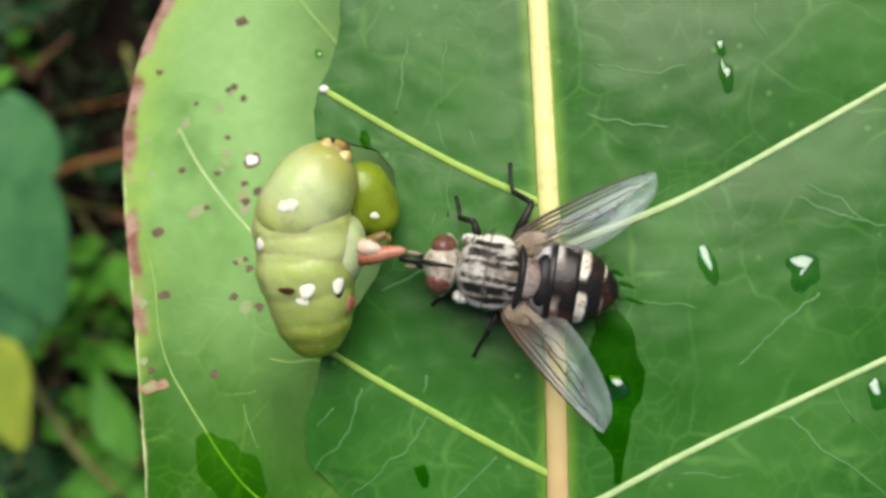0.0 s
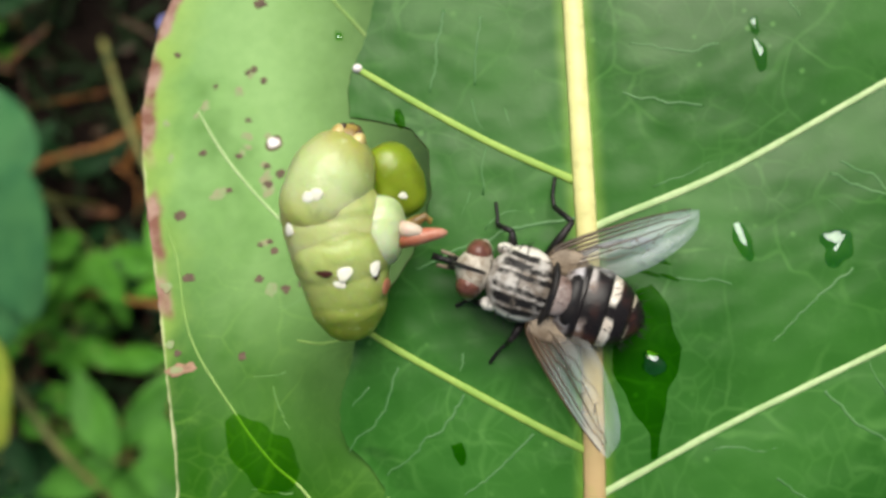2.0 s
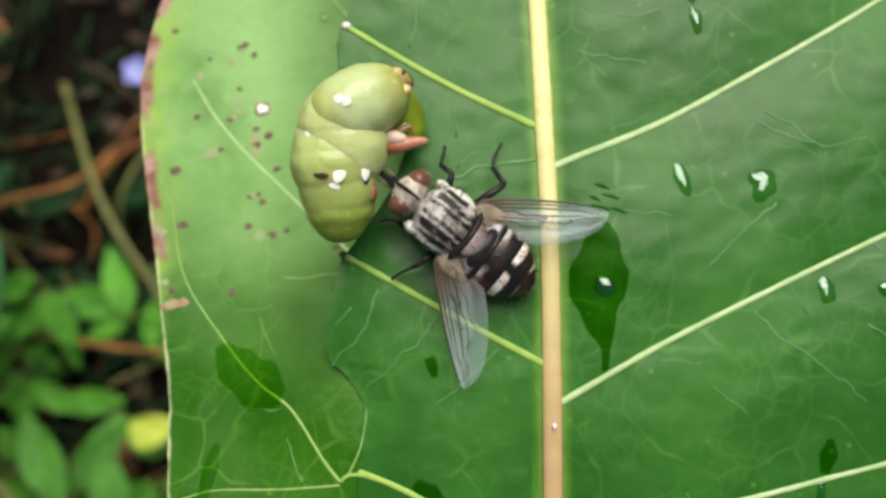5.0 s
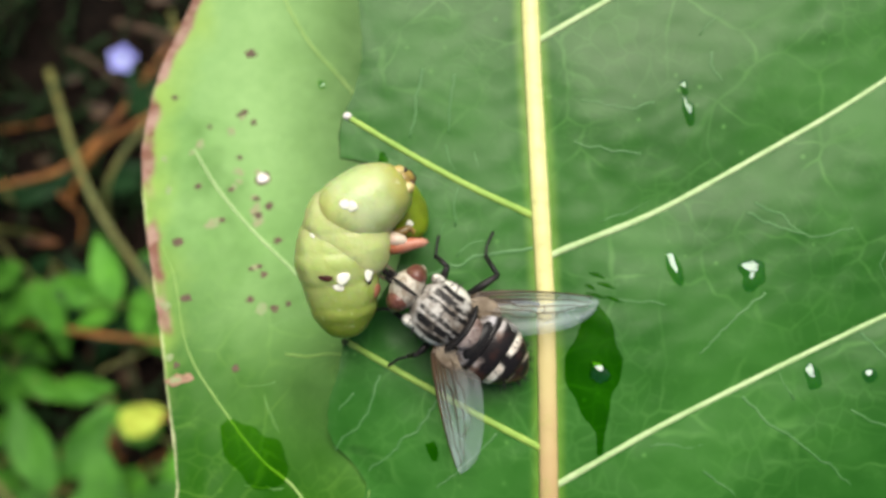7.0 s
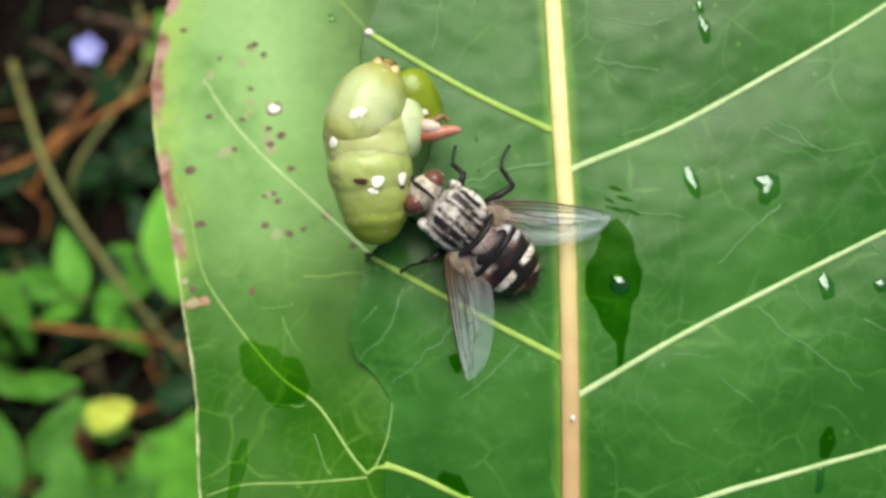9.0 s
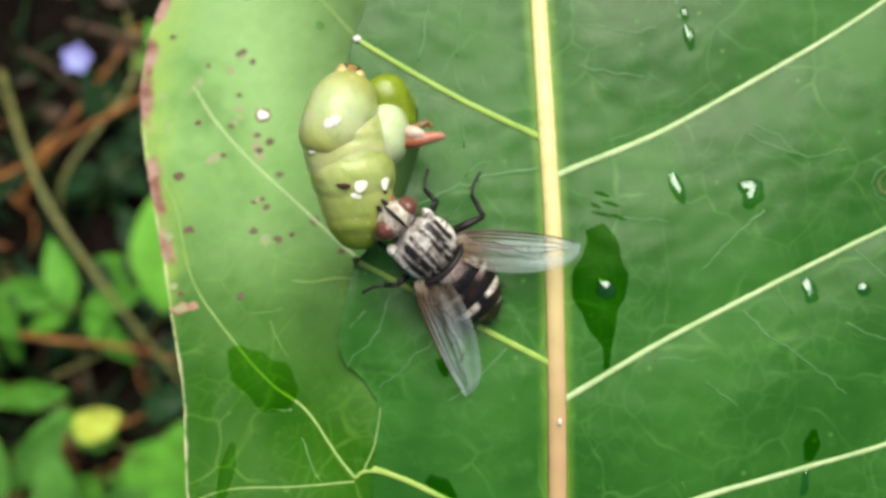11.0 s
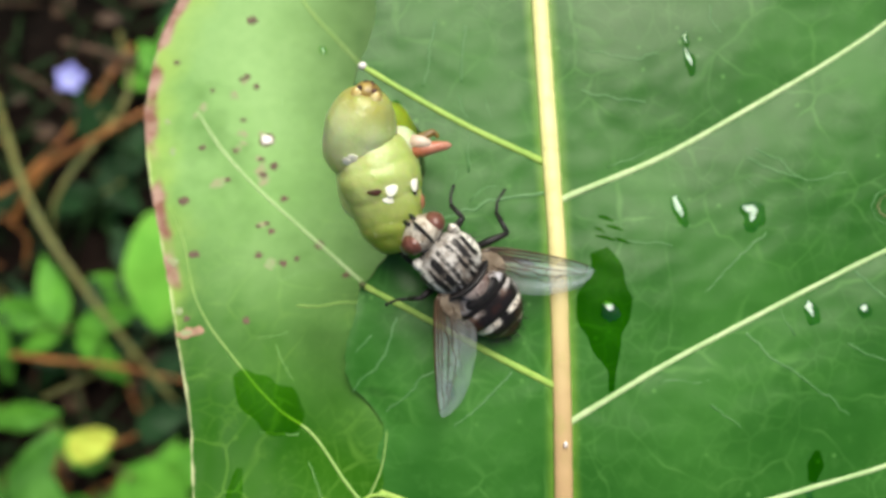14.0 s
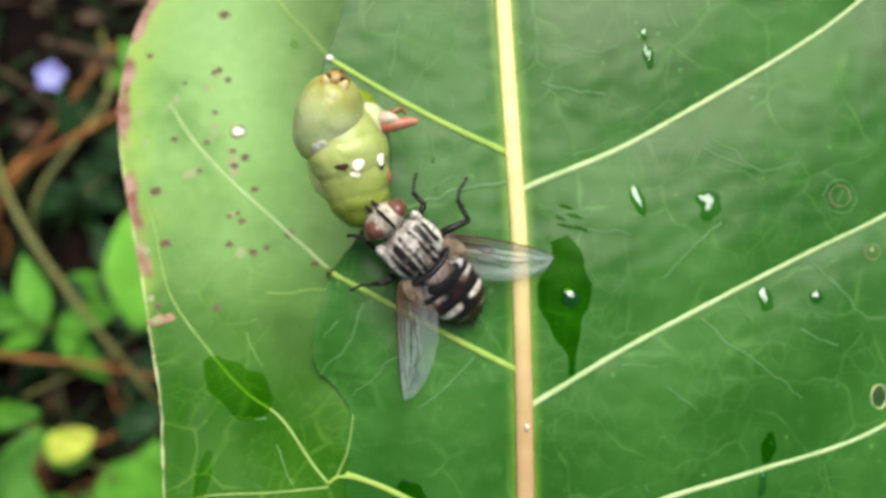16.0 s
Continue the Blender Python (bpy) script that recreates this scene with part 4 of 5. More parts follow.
# ---- the caterpillar ----
def skin_material(name, top, low, speck, end=None, x0=0.0, x1=0.0, front=None):
    m, nt, bsdf = material(name)
    at = coords(nt)
    f = ramp(nt, noise_of(nt, 260, 3.0, vec=at), 0.35, 0.65)
    col = mixed(nt, f, top, low)
    if end:
        xyz = nt.nodes.new("ShaderNodeSeparateXYZ")
        nt.links.new(at, xyz.inputs[0])
        col = mixed(nt, ramp(nt, maths(nt, 'ADD', xyz.outputs[0], maths(nt, 'MULTIPLY', noise_of(nt, 330, 2.0, vec=at), 0.001)), x0, x1), end, col)
        if front:
            col = mixed(nt, ramp(nt, maths(nt, 'ADD', xyz.outputs[0], maths(nt, 'MULTIPLY', noise_of(nt, 420, 3.0, vec=at), 0.0012)), 0.0012, 0.0032), col, front)
    blot = ramp(nt, noise_of(nt, 620, 4.0, 0.6, at), 0.52, 0.70)
    col = mixed(nt, maths(nt, 'MULTIPLY', blot, 0.45), col, tuple(c * 0.62 for c in low))
    dots = ramp(nt, noise_of(nt, 2600, 2.0, vec=at), 0.62, 0.72)
    nt.links.new(mixed(nt, maths(nt, 'MULTIPLY', dots, 0.35), col, speck), bsdf.inputs["Base Color"])
    bsdf.inputs["Roughness"].default_value = 0.30
    bsdf.inputs["Subsurface Weight"].default_value = 0.6
    bsdf.inputs["Subsurface Radius"].default_value = (0.5, 1.0, 0.2)
    bsdf.inputs["Subsurface Scale"].default_value = 0.0011
    wr = node(nt, "TexWave", Scale=190.0, Distortion=7.0, Detail=3.0)
    nt.links.new(at, wr.inputs["Vector"])
    both = maths(nt, 'ADD', maths(nt, 'MULTIPLY', wr.outputs["Fac"], 0.5), noise_of(nt, 1500, 3.0, vec=at))
    bumped(nt, bsdf, both, 0.00014, 0.5)
    return m


SKIN = skin_material("caterpillar_green", (0.49, 0.57, 0.22), (0.38, 0.47, 0.13), (0.60, 0.66, 0.38), (0.22, 0.29, 0.03), -0.0028, 0.0018)
# paler copy of the skin: light on top of the hump is painted in
SKIN_LIT = skin_material("caterpillar_lit", (0.55, 0.63, 0.34), (0.43, 0.53, 0.21), (0.64, 0.70, 0.46), (0.42, 0.48, 0.13), -0.0018, 0.0002, (0.36, 0.36, 0.085))
SKIN_MID = skin_material("caterpillar_mid", (0.54, 0.61, 0.27), (0.46, 0.54, 0.18), (0.6, 0.68, 0.34))
# darker skin: shade on the curled-under front is put into this olive
SKIN_SHADED = skin_material("caterpillar_olive_shaded", (0.22, 0.30, 0.012), (0.13, 0.18, 0.008), (0.28, 0.36, 0.08))
SKIN_BLUE = skin_material("caterpillar_bluish", (0.56, 0.67, 0.40), (0.48, 0.60, 0.28), (0.66, 0.76, 0.6))
WHITE = simple("caterpillar_white", (0.90, 0.90, 0.80), (0.80, 0.80, 0.62), 1500, 0.35)
SLIT = simple("caterpillar_slit", (0.018, 0.006, 0.004), (0.07, 0.016, 0.008), 1500, 0.4)
RED = simple("caterpillar_leg_red", (0.42, 0.11, 0.05), (0.50, 0.25, 0.17), 1300, 0.35, 0.00003)
PINK = simple("caterpillar_leg_pink", (0.66, 0.46, 0.38), (0.56, 0.54, 0.40), 1200, 0.35)
CHEEK = simple("caterpillar_cheek", (0.76, 0.70, 0.36), (0.46, 0.33, 0.08), 900, 0.35)
BROWN = simple("caterpillar_head", (0.42, 0.31, 0.07), (0.13, 0.07, 0.02), 900, 0.35, 0.00003)

cat = thing("caterpillar", "plump green caterpillar with white spots and red legs on eaten leaf", "caterpillar")


FORMS = {}


def body_piece(name, r, mat, label, fold=0.05, taper=0.0, seg=30, rings=22, creases=()):
    """A soft body ring about its own centre: x along the body, with shallow creases."""
    def form(x, y, z):
        s = 1 + fold * math.sin(x * 7.0) * (1 - x * x) + 0.035 * noise.noise(Vector((x * 1.9, y * 1.9, z * 1.9 + len(name)))) + 0.018 * noise.noise(Vector((x * 5.5, y * 4, z * 4)))
        for at_, deep in creases:
            bow = x - at_ - 0.06 * y * y + 0.05 * noise.noise(Vector((y * 2.2, z * 2.2, at_ * 9)))
            s -= deep * (math.exp(-(bow / 0.05) ** 2) - 0.35 * math.exp(-((bow - 0.12) / 0.08) ** 2))
        w = (1 + taper * x) * max(0.02, 1 - x * x) ** -0.16
        return (x, y * s * w, z * s * w)
    ob = new(name, mesh_of(name, *blob((0, 0, 0), r, seg, rings, form), mat))
    ob.parent = cat
    FORMS[ob] = form
    return tagged(ob, label)


def spot_on(parent, r, direction, size, mat, name="white_spot", turn=0.0, long=1.0):
    """A small raised disc on the skin of a body ring of radii r, where a direction leaves it."""
    d = Vector(direction).normalized()
    u = Vector((d.x / r[0], d.y / r[1], d.z / r[2])).normalized()
    f = FORMS[parent](*u)
    p = Vector((f[0] * r[0], f[1] * r[1], f[2] * r[2])) * 1.006
    n = Vector((d.x / r[0] ** 2, d.y / r[1] ** 2, d.z / r[2] ** 2)).normalized()
    q = n.to_track_quat('Z', 'X').to_matrix() @ Matrix.Rotation(turn, 3, 'Z')
    size *= 1.08
    v, f = blob((0, 0, 0), (size * long, size, size * 0.16), 16, 8, lambda x, y, z: (x * (1 + 0.25 * y), y * (1 + 0.2 * x), z))
    v = [tuple(q @ Vector(w) + p) for w in v]
    part(name, (v, f), mat, parent)


R_B, R_C, R_D = (3.55, 2.3, 2.2), (2.65, 2.1, 2.15), (1.9, 1.45, 1.25)
seg_b = body_piece("hind_body", R_B, SKIN, "green wrinkled hind body with white spots and a dark slit", 0.03, 0.20, 56, 84, ((0.40, 0.012), (-0.12, 0.022), (-0.50, 0.020), (-0.76, 0.010)))
seg_bc = body_piece("body_ring", (2.75, 2.46, 2.12), SKIN_MID, "yellow-green body ring", 0.012, 0.0, 48, 60, ((0.05, 0.016),))
seg_c = body_piece("hump_ring", R_C, SKIN_LIT, "swollen front body ring, light from above put into its pale green", 0.012, -0.08, 40, 32)
seg_d = body_piece("front_ring", R_D, SKIN_SHADED, "front body ring curled under, its shade put into the olive green", 0.02, -0.10)
seg_e = body_piece("belly", (1.75, 1.35, 1.6), SKIN_BLUE, "pale bluish green belly", 0.02, 0.0, 36, 40, ((0.2, 0.02),))
spot_on(seg_c, R_C, (-0.55, -0.10, 2.0), 0.27, WHITE, "white_spot", 0.3)
spot_on(seg_c, R_C, (-0.88, 0.22, 2.0), 0.25, WHITE)
spot_on(seg_bc, (2.75, 2.46, 2.12), (0.0, 1.8, 1.5), 0.27, WHITE, "white_spot", 0.9, 1.1)
spot_on(seg_b, R_B, (0.10, -0.45, 2.3), 0.30, WHITE, "white_spot", 0.5, 1.2)
spot_on(seg_b, R_B, (-0.38, -0.15, 2.3), 0.24, WHITE, "white_spot", 0.2, 1.2)
spot_on(seg_b, R_B, (0.15, -1.8, 1.5), 0.26, WHITE, "white_spot", 1.0, 1.7)
spot_on(seg_b, R_B, (0.20, 0.52, 2.3), 0.15, SLIT, "dark_slit", 0.0, 2.6)
spot_on(seg_b, R_B, (-0.18, -1.95, 1.45), 0.2, SLIT, "dark_crescent", 1.0, 1.7)
spot_on(seg_b, R_B, (-1.0, -2.2, 0.6), 0.36, RED, "proleg", 0.4, 1.2)
spot_on(seg_d, R_D, (0.75, 0.1, 1.2), 0.16, WHITE, "white_spot", 0.5, 1.3)
chead = new("head", mesh_of("head", *blob((0, 0, 0), (0.8, 0.92, 0.74), 18, 14, lambda x, y, z: (x, y * (1 - 0.2 * x), z)), BROWN))
chead.parent = cat
tagged(chead, "small yellow-brown head with dark jaws")
for side in (-1, 1):
    part("jaw", tube([(0.35, side * 0.30, 0.05), (0.75, side * 0.22, 0.0), (0.85, side * 0.05, -0.05)], [0.16, 0.11, 0.04], 8), SLIT, chead)
    part("eye_patch", blob((0.42, side * 0.42, 0.42), (0.26, 0.20, 0.20), 10, 8), SLIT, chead)
    part("cheek", blob((0.05, side * 0.52, 0.42), (0.52, 0.36, 0.40), 14, 10), CHEEK, chead)
legs_red = []
for name, label, mat, pts, radii in (
        ("true_leg", "pinkish red stubby pointed leg", RED, [(-0.9, 0, -0.1), (-0.1, 0, 0.05), (0.6, 0.05, 0.1), (1.15, 0.06, 0.1), (1.4, 0.05, 0.05)], [0.44, 0.42, 0.33, 0.24, 0.08]),
        ("true_leg", "dark brown hooked leg", BROWN, [(-0.6, 0.6, 0.0), (0.1, 0.75, 0.1), (0.55, 0.85, 0.1), (0.75, 0.62, 0.05), (0.7, 0.45, 0.0)], [0.30, 0.26, 0.20, 0.14, 0.05]),
        ("true_leg", "pale pink folded leg", PINK, [(-0.9, 0.35, 0.1), (-0.35, 0.3, 0.25), (0.05, 0.25, 0.3), (0.25, 0.2, 0.25)], [0.42, 0.40, 0.26, 0.08])):
    lg = new(name, mesh_of(name, *tube(pts, radii, 12), mat))
    lg.parent = cat
    tagged(lg, label)
    legs_red.append(lg)


# ---- ground and weeds behind the leaf ----
def ground_material():
    m, nt, bsdf = material("soil")
    at = coords(nt)
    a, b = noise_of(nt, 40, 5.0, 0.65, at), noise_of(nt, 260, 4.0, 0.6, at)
    # near-black browns: shade under the plants is put into the soil's colour
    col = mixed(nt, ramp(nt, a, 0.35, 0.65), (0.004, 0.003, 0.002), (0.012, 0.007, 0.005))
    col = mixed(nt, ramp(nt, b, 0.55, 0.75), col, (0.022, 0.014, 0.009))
    nt.links.new(col, bsdf.inputs["Base Color"])
    bsdf.inputs["Roughness"].default_value = 0.9
    bsdf.inputs["Specular IOR Level"].default_value = 0.1
    bumped(nt, bsdf, maths(nt, 'ADD', a, maths(nt, 'MULTIPLY', b, 0.4)), 0.01, 0.9)
    return m


SOIL = ground_material()
gv, gf = [(0, 0, -400)], []
for k, r in enumerate((60, 120, 180, 260, 360, 600, 1200, 4000, 20000, 150000, 800000)):
    for i in range(48):
        w = 2 * math.pi * i / 48
        x, y = -100 + r * math.cos(w), r * math.sin(w)
        gv.append((x, y, -400 + (8 * noise.noise(Vector((x * 0.02, y * 0.02, 0))) if r < 700 else 0)))
    if k == 0:
        gf += [(0, 1 + i, 1 + (i + 1) % 48) for i in range(48)]
    else:
        a, b = 1 + (k - 1) * 48, 1 + k * 48
        gf += [(a + i, b + i, b + (i + 1) % 48, a + (i + 1) % 48) for i in range(48)]
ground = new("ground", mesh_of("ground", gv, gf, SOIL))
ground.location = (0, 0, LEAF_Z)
tagged(ground, "dark brown soil with the plants' shade put into its colour", "ground", kind="structure")


def weed_green(name, a, b):
    return simple(name, a, b, 60, 0.55, 0.0002, 0.0, 0.15)


W_BRIGHT = weed_green("weed_bright", (0.10, 0.32, 0.03), (0.16, 0.42, 0.05))
# green darkened to stand for weeds in the shade of others
W_SHADED = weed_green("weed_shaded", (0.007, 0.030, 0.008), (0.014, 0.055, 0.014))
W_MID = weed_green("weed_mid", (0.050, 0.19, 0.016), (0.11, 0.34, 0.032))
W_DEEP = weed_green("weed_deep", (0.030, 0.115, 0.013), (0.070, 0.22, 0.026))
W_YELLOW = weed_green("weed_yellow", (0.52, 0.56, 0.08), (0.36, 0.48, 0.06))
W_OLIVE = weed_green("weed_olive", (0.27, 0.32, 0.04), (0.19, 0.27, 0.035))
W_TEAL = weed_green("weed_teal", (0.034, 0.130, 0.048), (0.058, 0.18, 0.062))
# grass green, with the shade near the ground put into it
GRASS = weed_green("grass_shaded", (0.007, 0.020, 0.006), (0.018, 0.046, 0.012))
STEM_OLIVE = simple("stem_olive", (0.20, 0.19, 0.05), (0.13, 0.15, 0.04), 90, 0.6, 0.0002)
STEM_RUST = simple("stem_rust", (0.38, 0.16, 0.035), (0.20, 0.075, 0.02), 90, 0.65, 0.0002)
STRAW = simple("straw", (0.10, 0.056, 0.025), (0.034, 0.020, 0.010), 90, 0.7, 0.0002)
DEAD_LEAF = simple("dead_leaf", (0.24, 0.095, 0.026), (0.055, 0.026, 0.012), 60, 0.7, 0.0002)
PETAL = simple("petal_blue", (0.36, 0.38, 0.85), (0.26, 0.27, 0.72), 200, 0.5)


def weed_leaf(length, width, heart=0.0, cup=0.12):
    """A pointed or heart-shaped leaf in its own space: from the stalk along +x, with a folded midline and thickness."""
    n, m, verts, faces = 16, 8, [], []
    for sign in (1, -1):
        for i in range(n + 1):
            u = i / n
            w = width * 0.5 * math.sin(math.pi * u ** (0.62 if heart else 0.8)) ** (0.65 if heart else 0.9)
            for j in range(m + 1):
                v = j / m * 2 - 1
                back = -heart * length * 0.30 * max(0, 1 - u * 3) * abs(v)
                verts.append((u * length + back, v * w, cup * w * abs(v) - 0.10 * length * u * u + 0.03 * width * math.sin(u * 9 + v * 3) + sign * 0.15))
    c = (n + 1) * (m + 1)
    for i in range(n):
        for j in range(m):
            a = i * (m + 1) + j
            faces.append((a, a + 1, a + m + 2, a + m + 1))
            faces.append((c + a, c + a + m + 1, c + a + m + 2, c + a + 1))
    return verts, faces


def placed(shape, m):
    return [tuple(m @ Vector(v)) for v in shape[0]], shape[1]


def mm_pose(x, y, z, rx=0, ry=0, rz=0):
    return pose(x, y, z, rx, ry, rz)


def weed(label, x, y, leaves, mat, stem=None):
    """A small weed rooted in the soil at x, y: a stem and leaves given as (dx, dy, height, length, width, heading, tilt, heart)."""
    w = thing("weed", label, "weed plant", (x, y, -402))
    top = max(l[2] for l in leaves)
    part("stem", tube(curve([(0, 0, -3), (1.5, -1, top * 0.5), (0, 0, top)], 6), [1.1] * 13, 8), stem or STEM_OLIVE, w)
    for dx, dy, h, length, width, head_, tilt, heart in leaves:
        if abs(dx) + abs(dy) > 2:
            part("leaf_stalk", tube(curve([(0, 0, h * 0.6), (dx * 0.5, dy * 0.5, h * 0.92), (dx, dy, h)], 5), [0.6] * 11, 6), stem or STEM_OLIVE, w)
        part("leaf", placed(weed_leaf(length, width, heart), mm_pose(dx, dy, h, tilt, 0, head_)), mat, w)
    return w


def twig(label, pts, r, mat, name="twig"):
    t = thing(name, label, "twig", (pts[0][0], pts[0][1], -402))
    p0 = pts[0]
    c = curve([(x - p0[0], y - p0[1], z) for x, y, z in pts], 8)
    part("stem", tube(c, [r * (1 - 0.4 * i / (len(c) - 1)) * (1 + 0.15 * math.sin(i * 2.3)) for i in range(len(c))], 8), mat, t)
    return t


# named weeds, seen beside the leaf
weed("bright green weed with a round heart-shaped leaf", -98, 35, [(0, 8, 70, 40, 34, -100, 10, 1.0), (3, 12, 66, 24, 22, 80, -8, 1.0)], W_BRIGHT)
weed("green weed with heart-shaped leaves and one yellow leaf", -122, -58, [(4, -4, 34, 34, 30, -50, 6, 1.0), (-12, 8, 40, 20, 16, 150, 12, 0.6), (18, 2, 30, 24, 20, 10, 5, 0.8), (-20, -14, 26, 26, 14, 200, -10, 0.3)], W_MID)
weed("weed with leaf faded to yellow", -138, -45, [(-3, 0, 52, 17, 14, 20, 8, 0.6)], W_YELLOW)
weed("dark green weed with broad leaves", -202, 40, [(0, 0, 95, 54, 44, -78, 12, 0.8), (-4, -20, 80, 46, 40, -100, 5, 0.6), (-10, 10, 70, 40, 36, 110, 5, 0.6)], W_TEAL)
weed("weed with one dull yellow-green leaf", -219, -22, [(0, 0, 80, 44, 30, -80, 8, 0.4)], W_OLIVE)
weed("green weed with narrow pointed leaves", -151, 6, [(0, 0, 40, 34, 14, 108, 8, 0), (2, 0, 32, 30, 12, 15, 10, 0), (2, 0, 30, 34, 13, -48, 8, 0), (-2, 0, 28, 26, 9, 205, 5, 0)], W_MID)
weed("deep green weed with long arching leaves", -172, -74, [(0, 0, 52, 46, 18, 118, 8, 0), (2, 4, 44, 40, 16, 60, 10, 0), (6, -2, 48, 38, 17, -30, -6, 0), (-4, -4, 40, 44, 18, 200, 8, 0)], W_DEEP)
weed("green weed with long arching leaves", -150, -92, [(0, 0, 46, 40, 20, 100, 8, 0.3), (2, 2, 42, 36, 18, 30, 6, 0.3), (-4, 0, 40, 36, 18, 170, -8, 0.3)], W_DEEP)
flower = thing("blue_flower", "small pale blue five-petalled wild flower", "flower", (-148.3, 114.5, -402))
part("stem", tube(curve([(0, 0, -3), (2, 1, 20), (0, 0, 46)], 6), [0.6] * 13, 6), STEM_OLIVE, flower)
for i in range(5):
    part("petal", placed(weed_leaf(7.0, 6.5, 0.0, 0.3), mm_pose(0, 0, 46, 0, -18, 72 * i + 10)), PETAL, flower)
part("flower_eye", blob((0, 0, 46.6), (1.4, 1.4, 1.0), 10, 8), W_YELLOW, flower)
TWIGS = (([(-185, 56, 12), (-167, 77, 26), (-139, 92, 34), (-109, 110, 30)], 1.9, STEM_RUST, "rust-brown twig fallen on the soil"),
         ([(-199, 120, 6), (-166, 60, 40), (-139, 20, 44), (-104, -28, 30)], 1.8, STEM_OLIVE, "olive green weed stem above soil"),
         ([(-213, 0, 20), (-166, -7, 30), (-130, -11, 34), (-92, -20, 30)], 1.3, STEM_RUST, "reddish creeping stem over the soil"),
         ([(-242, -9, 30), (-228, -32, 44), (-199, -69, 50), (-176, -102, 30)], 2.4, STEM_OLIVE, "thick olive green stem above soil"))
TWIGS_FAR = (([(-268, 18, 14), (-222, 56, 26), (-176, 74, 24), (-130, 139, 16)], 1.7, STEM_RUST, "rust-brown twig fallen on the soil"),
         ([(-139, 148, 8), (-130, 111, 26), (-157, 65, 34), (-165, 37, 10)], 1.4, STEM_OLIVE, "olive green weed stem above soil"),
         ([(-194, -88, 16), (-157, -57, 22), (-111, -37, 24)], 1.1, STEM_RUST, "reddish creeping stem over the soil"),
         ([(-162, 139, 20), (-120, 130, 22), (-83, 139, 14)], 2.0, STRAW, "dry straw-coloured stalk on the soil"),
         ([(-176, 18, 10), (-153, -18, 16), (-146, -56, 12)], 1.2, STRAW, "dry straw-coloured stalk on the soil"))
for pts, r, mat, label in TWIGS + TWIGS_FAR:
    twig(label, pts, r, mat)
rw = random.Random(21)
for i in range(68):
    x, y = rw.uniform(-330, -80), (rw.uniform(-170, 200) if i < 46 else rw.uniform(-170, 30))
    h0 = rw.uniform(14, 44)
    leaves = [(rw.uniform(-10, 10), rw.uniform(-10, 10), h0 * rw.uniform(0.6, 1.0), rw.uniform(14, 34), rw.uniform(6, 17), rw.uniform(0, 360), rw.uniform(-15, 15), rw.choice((0, 0, 0.5))) for _ in range(rw.randint(3, 6))]
    mat = rw.choice((W_MID, W_MID, W_SHADED, W_SHADED, W_SHADED)) if i < 46 else rw.choice((W_MID, W_MID, W_SHADED))
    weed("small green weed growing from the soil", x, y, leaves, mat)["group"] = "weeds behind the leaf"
for i in range(22):
    x, y, a = rw.uniform(-300, -90), rw.uniform(-150, 180), rw.uniform(0, 6.28)
    l = rw.uniform(30, 80)
    pts = [(x + l * k / 3 * math.cos(a) + rw.uniform(-4, 4), y + l * k / 3 * math.sin(a) + rw.uniform(-4, 4), rw.uniform(2, 22)) for k in range(4)]
    twig("thin dry brown stalk lying on the soil", pts, rw.uniform(0.5, 1.2), rw.choice((STEM_RUST, STRAW, STEM_OLIVE)))["group"] = "dry stalks on the soil"
# grass blades and leaf litter, past counting
gr = []
for i in range(2600):
    near = i < 900
    x, y, a = (rw.uniform(-420, 60), rw.uniform(-260, 300), rw.uniform(0, 6.28)) if near else (rw.gauss(0, 480), rw.gauss(0, 480), rw.uniform(0, 6.28))
    l, h, w = rw.uniform(18, 60), rw.uniform(6, 36), rw.uniform(0.7, 1.6)
    c = []
    for k in range(5):
        u = k / 4
        c.append((x + l * u * math.cos(a), y + l * u * math.sin(a), -403 + h * (0.6 + 0.4 * near) * math.sin(u * 2.2)))
    gr.append(tube(c, [w, w, w * 0.8, w * 0.5, w * 0.1], 4, 0.4))
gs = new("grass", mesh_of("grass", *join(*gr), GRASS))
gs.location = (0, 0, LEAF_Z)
tagged(gs, "thin green grass blades, darkened for the shade they grow in", "grass", kind="stuff")
lit = []
for i in range(200):
    x, y = rw.uniform(-360, -20), rw.uniform(-220, 260)
    lit.append(placed(weed_leaf(rw.uniform(8, 24), rw.uniform(3, 9)), mm_pose(x, y, -399 + rw.uniform(0, 4), rw.uniform(-20, 20), rw.uniform(-20, 20), rw.uniform(0, 360))))
ls = new("leaf_litter", mesh_of("leaf_litter", *join(*lit), STRAW))
ls.location = (0, 0, LEAF_Z)
tagged(ls, "dry brown leaf litter", "leaf litter", kind="stuff")
lit = []
for i in range(80):
    x, y = rw.uniform(-360, -195), rw.uniform(-120, 240)
    lit.append(placed(weed_leaf(rw.uniform(14, 40), rw.uniform(3, 7)), mm_pose(x, y, -394 + rw.uniform(0, 10), rw.uniform(-25, 25), rw.uniform(-25, 25), rw.uniform(0, 360))))
lr = new("fallen_leaves", mesh_of("fallen_leaves", *join(*lit), DEAD_LEAF))
lr.location = (0, 0, LEAF_Z)
tagged(lr, "rust-brown dead leaves fallen on the soil", "leaf litter", kind="stuff")


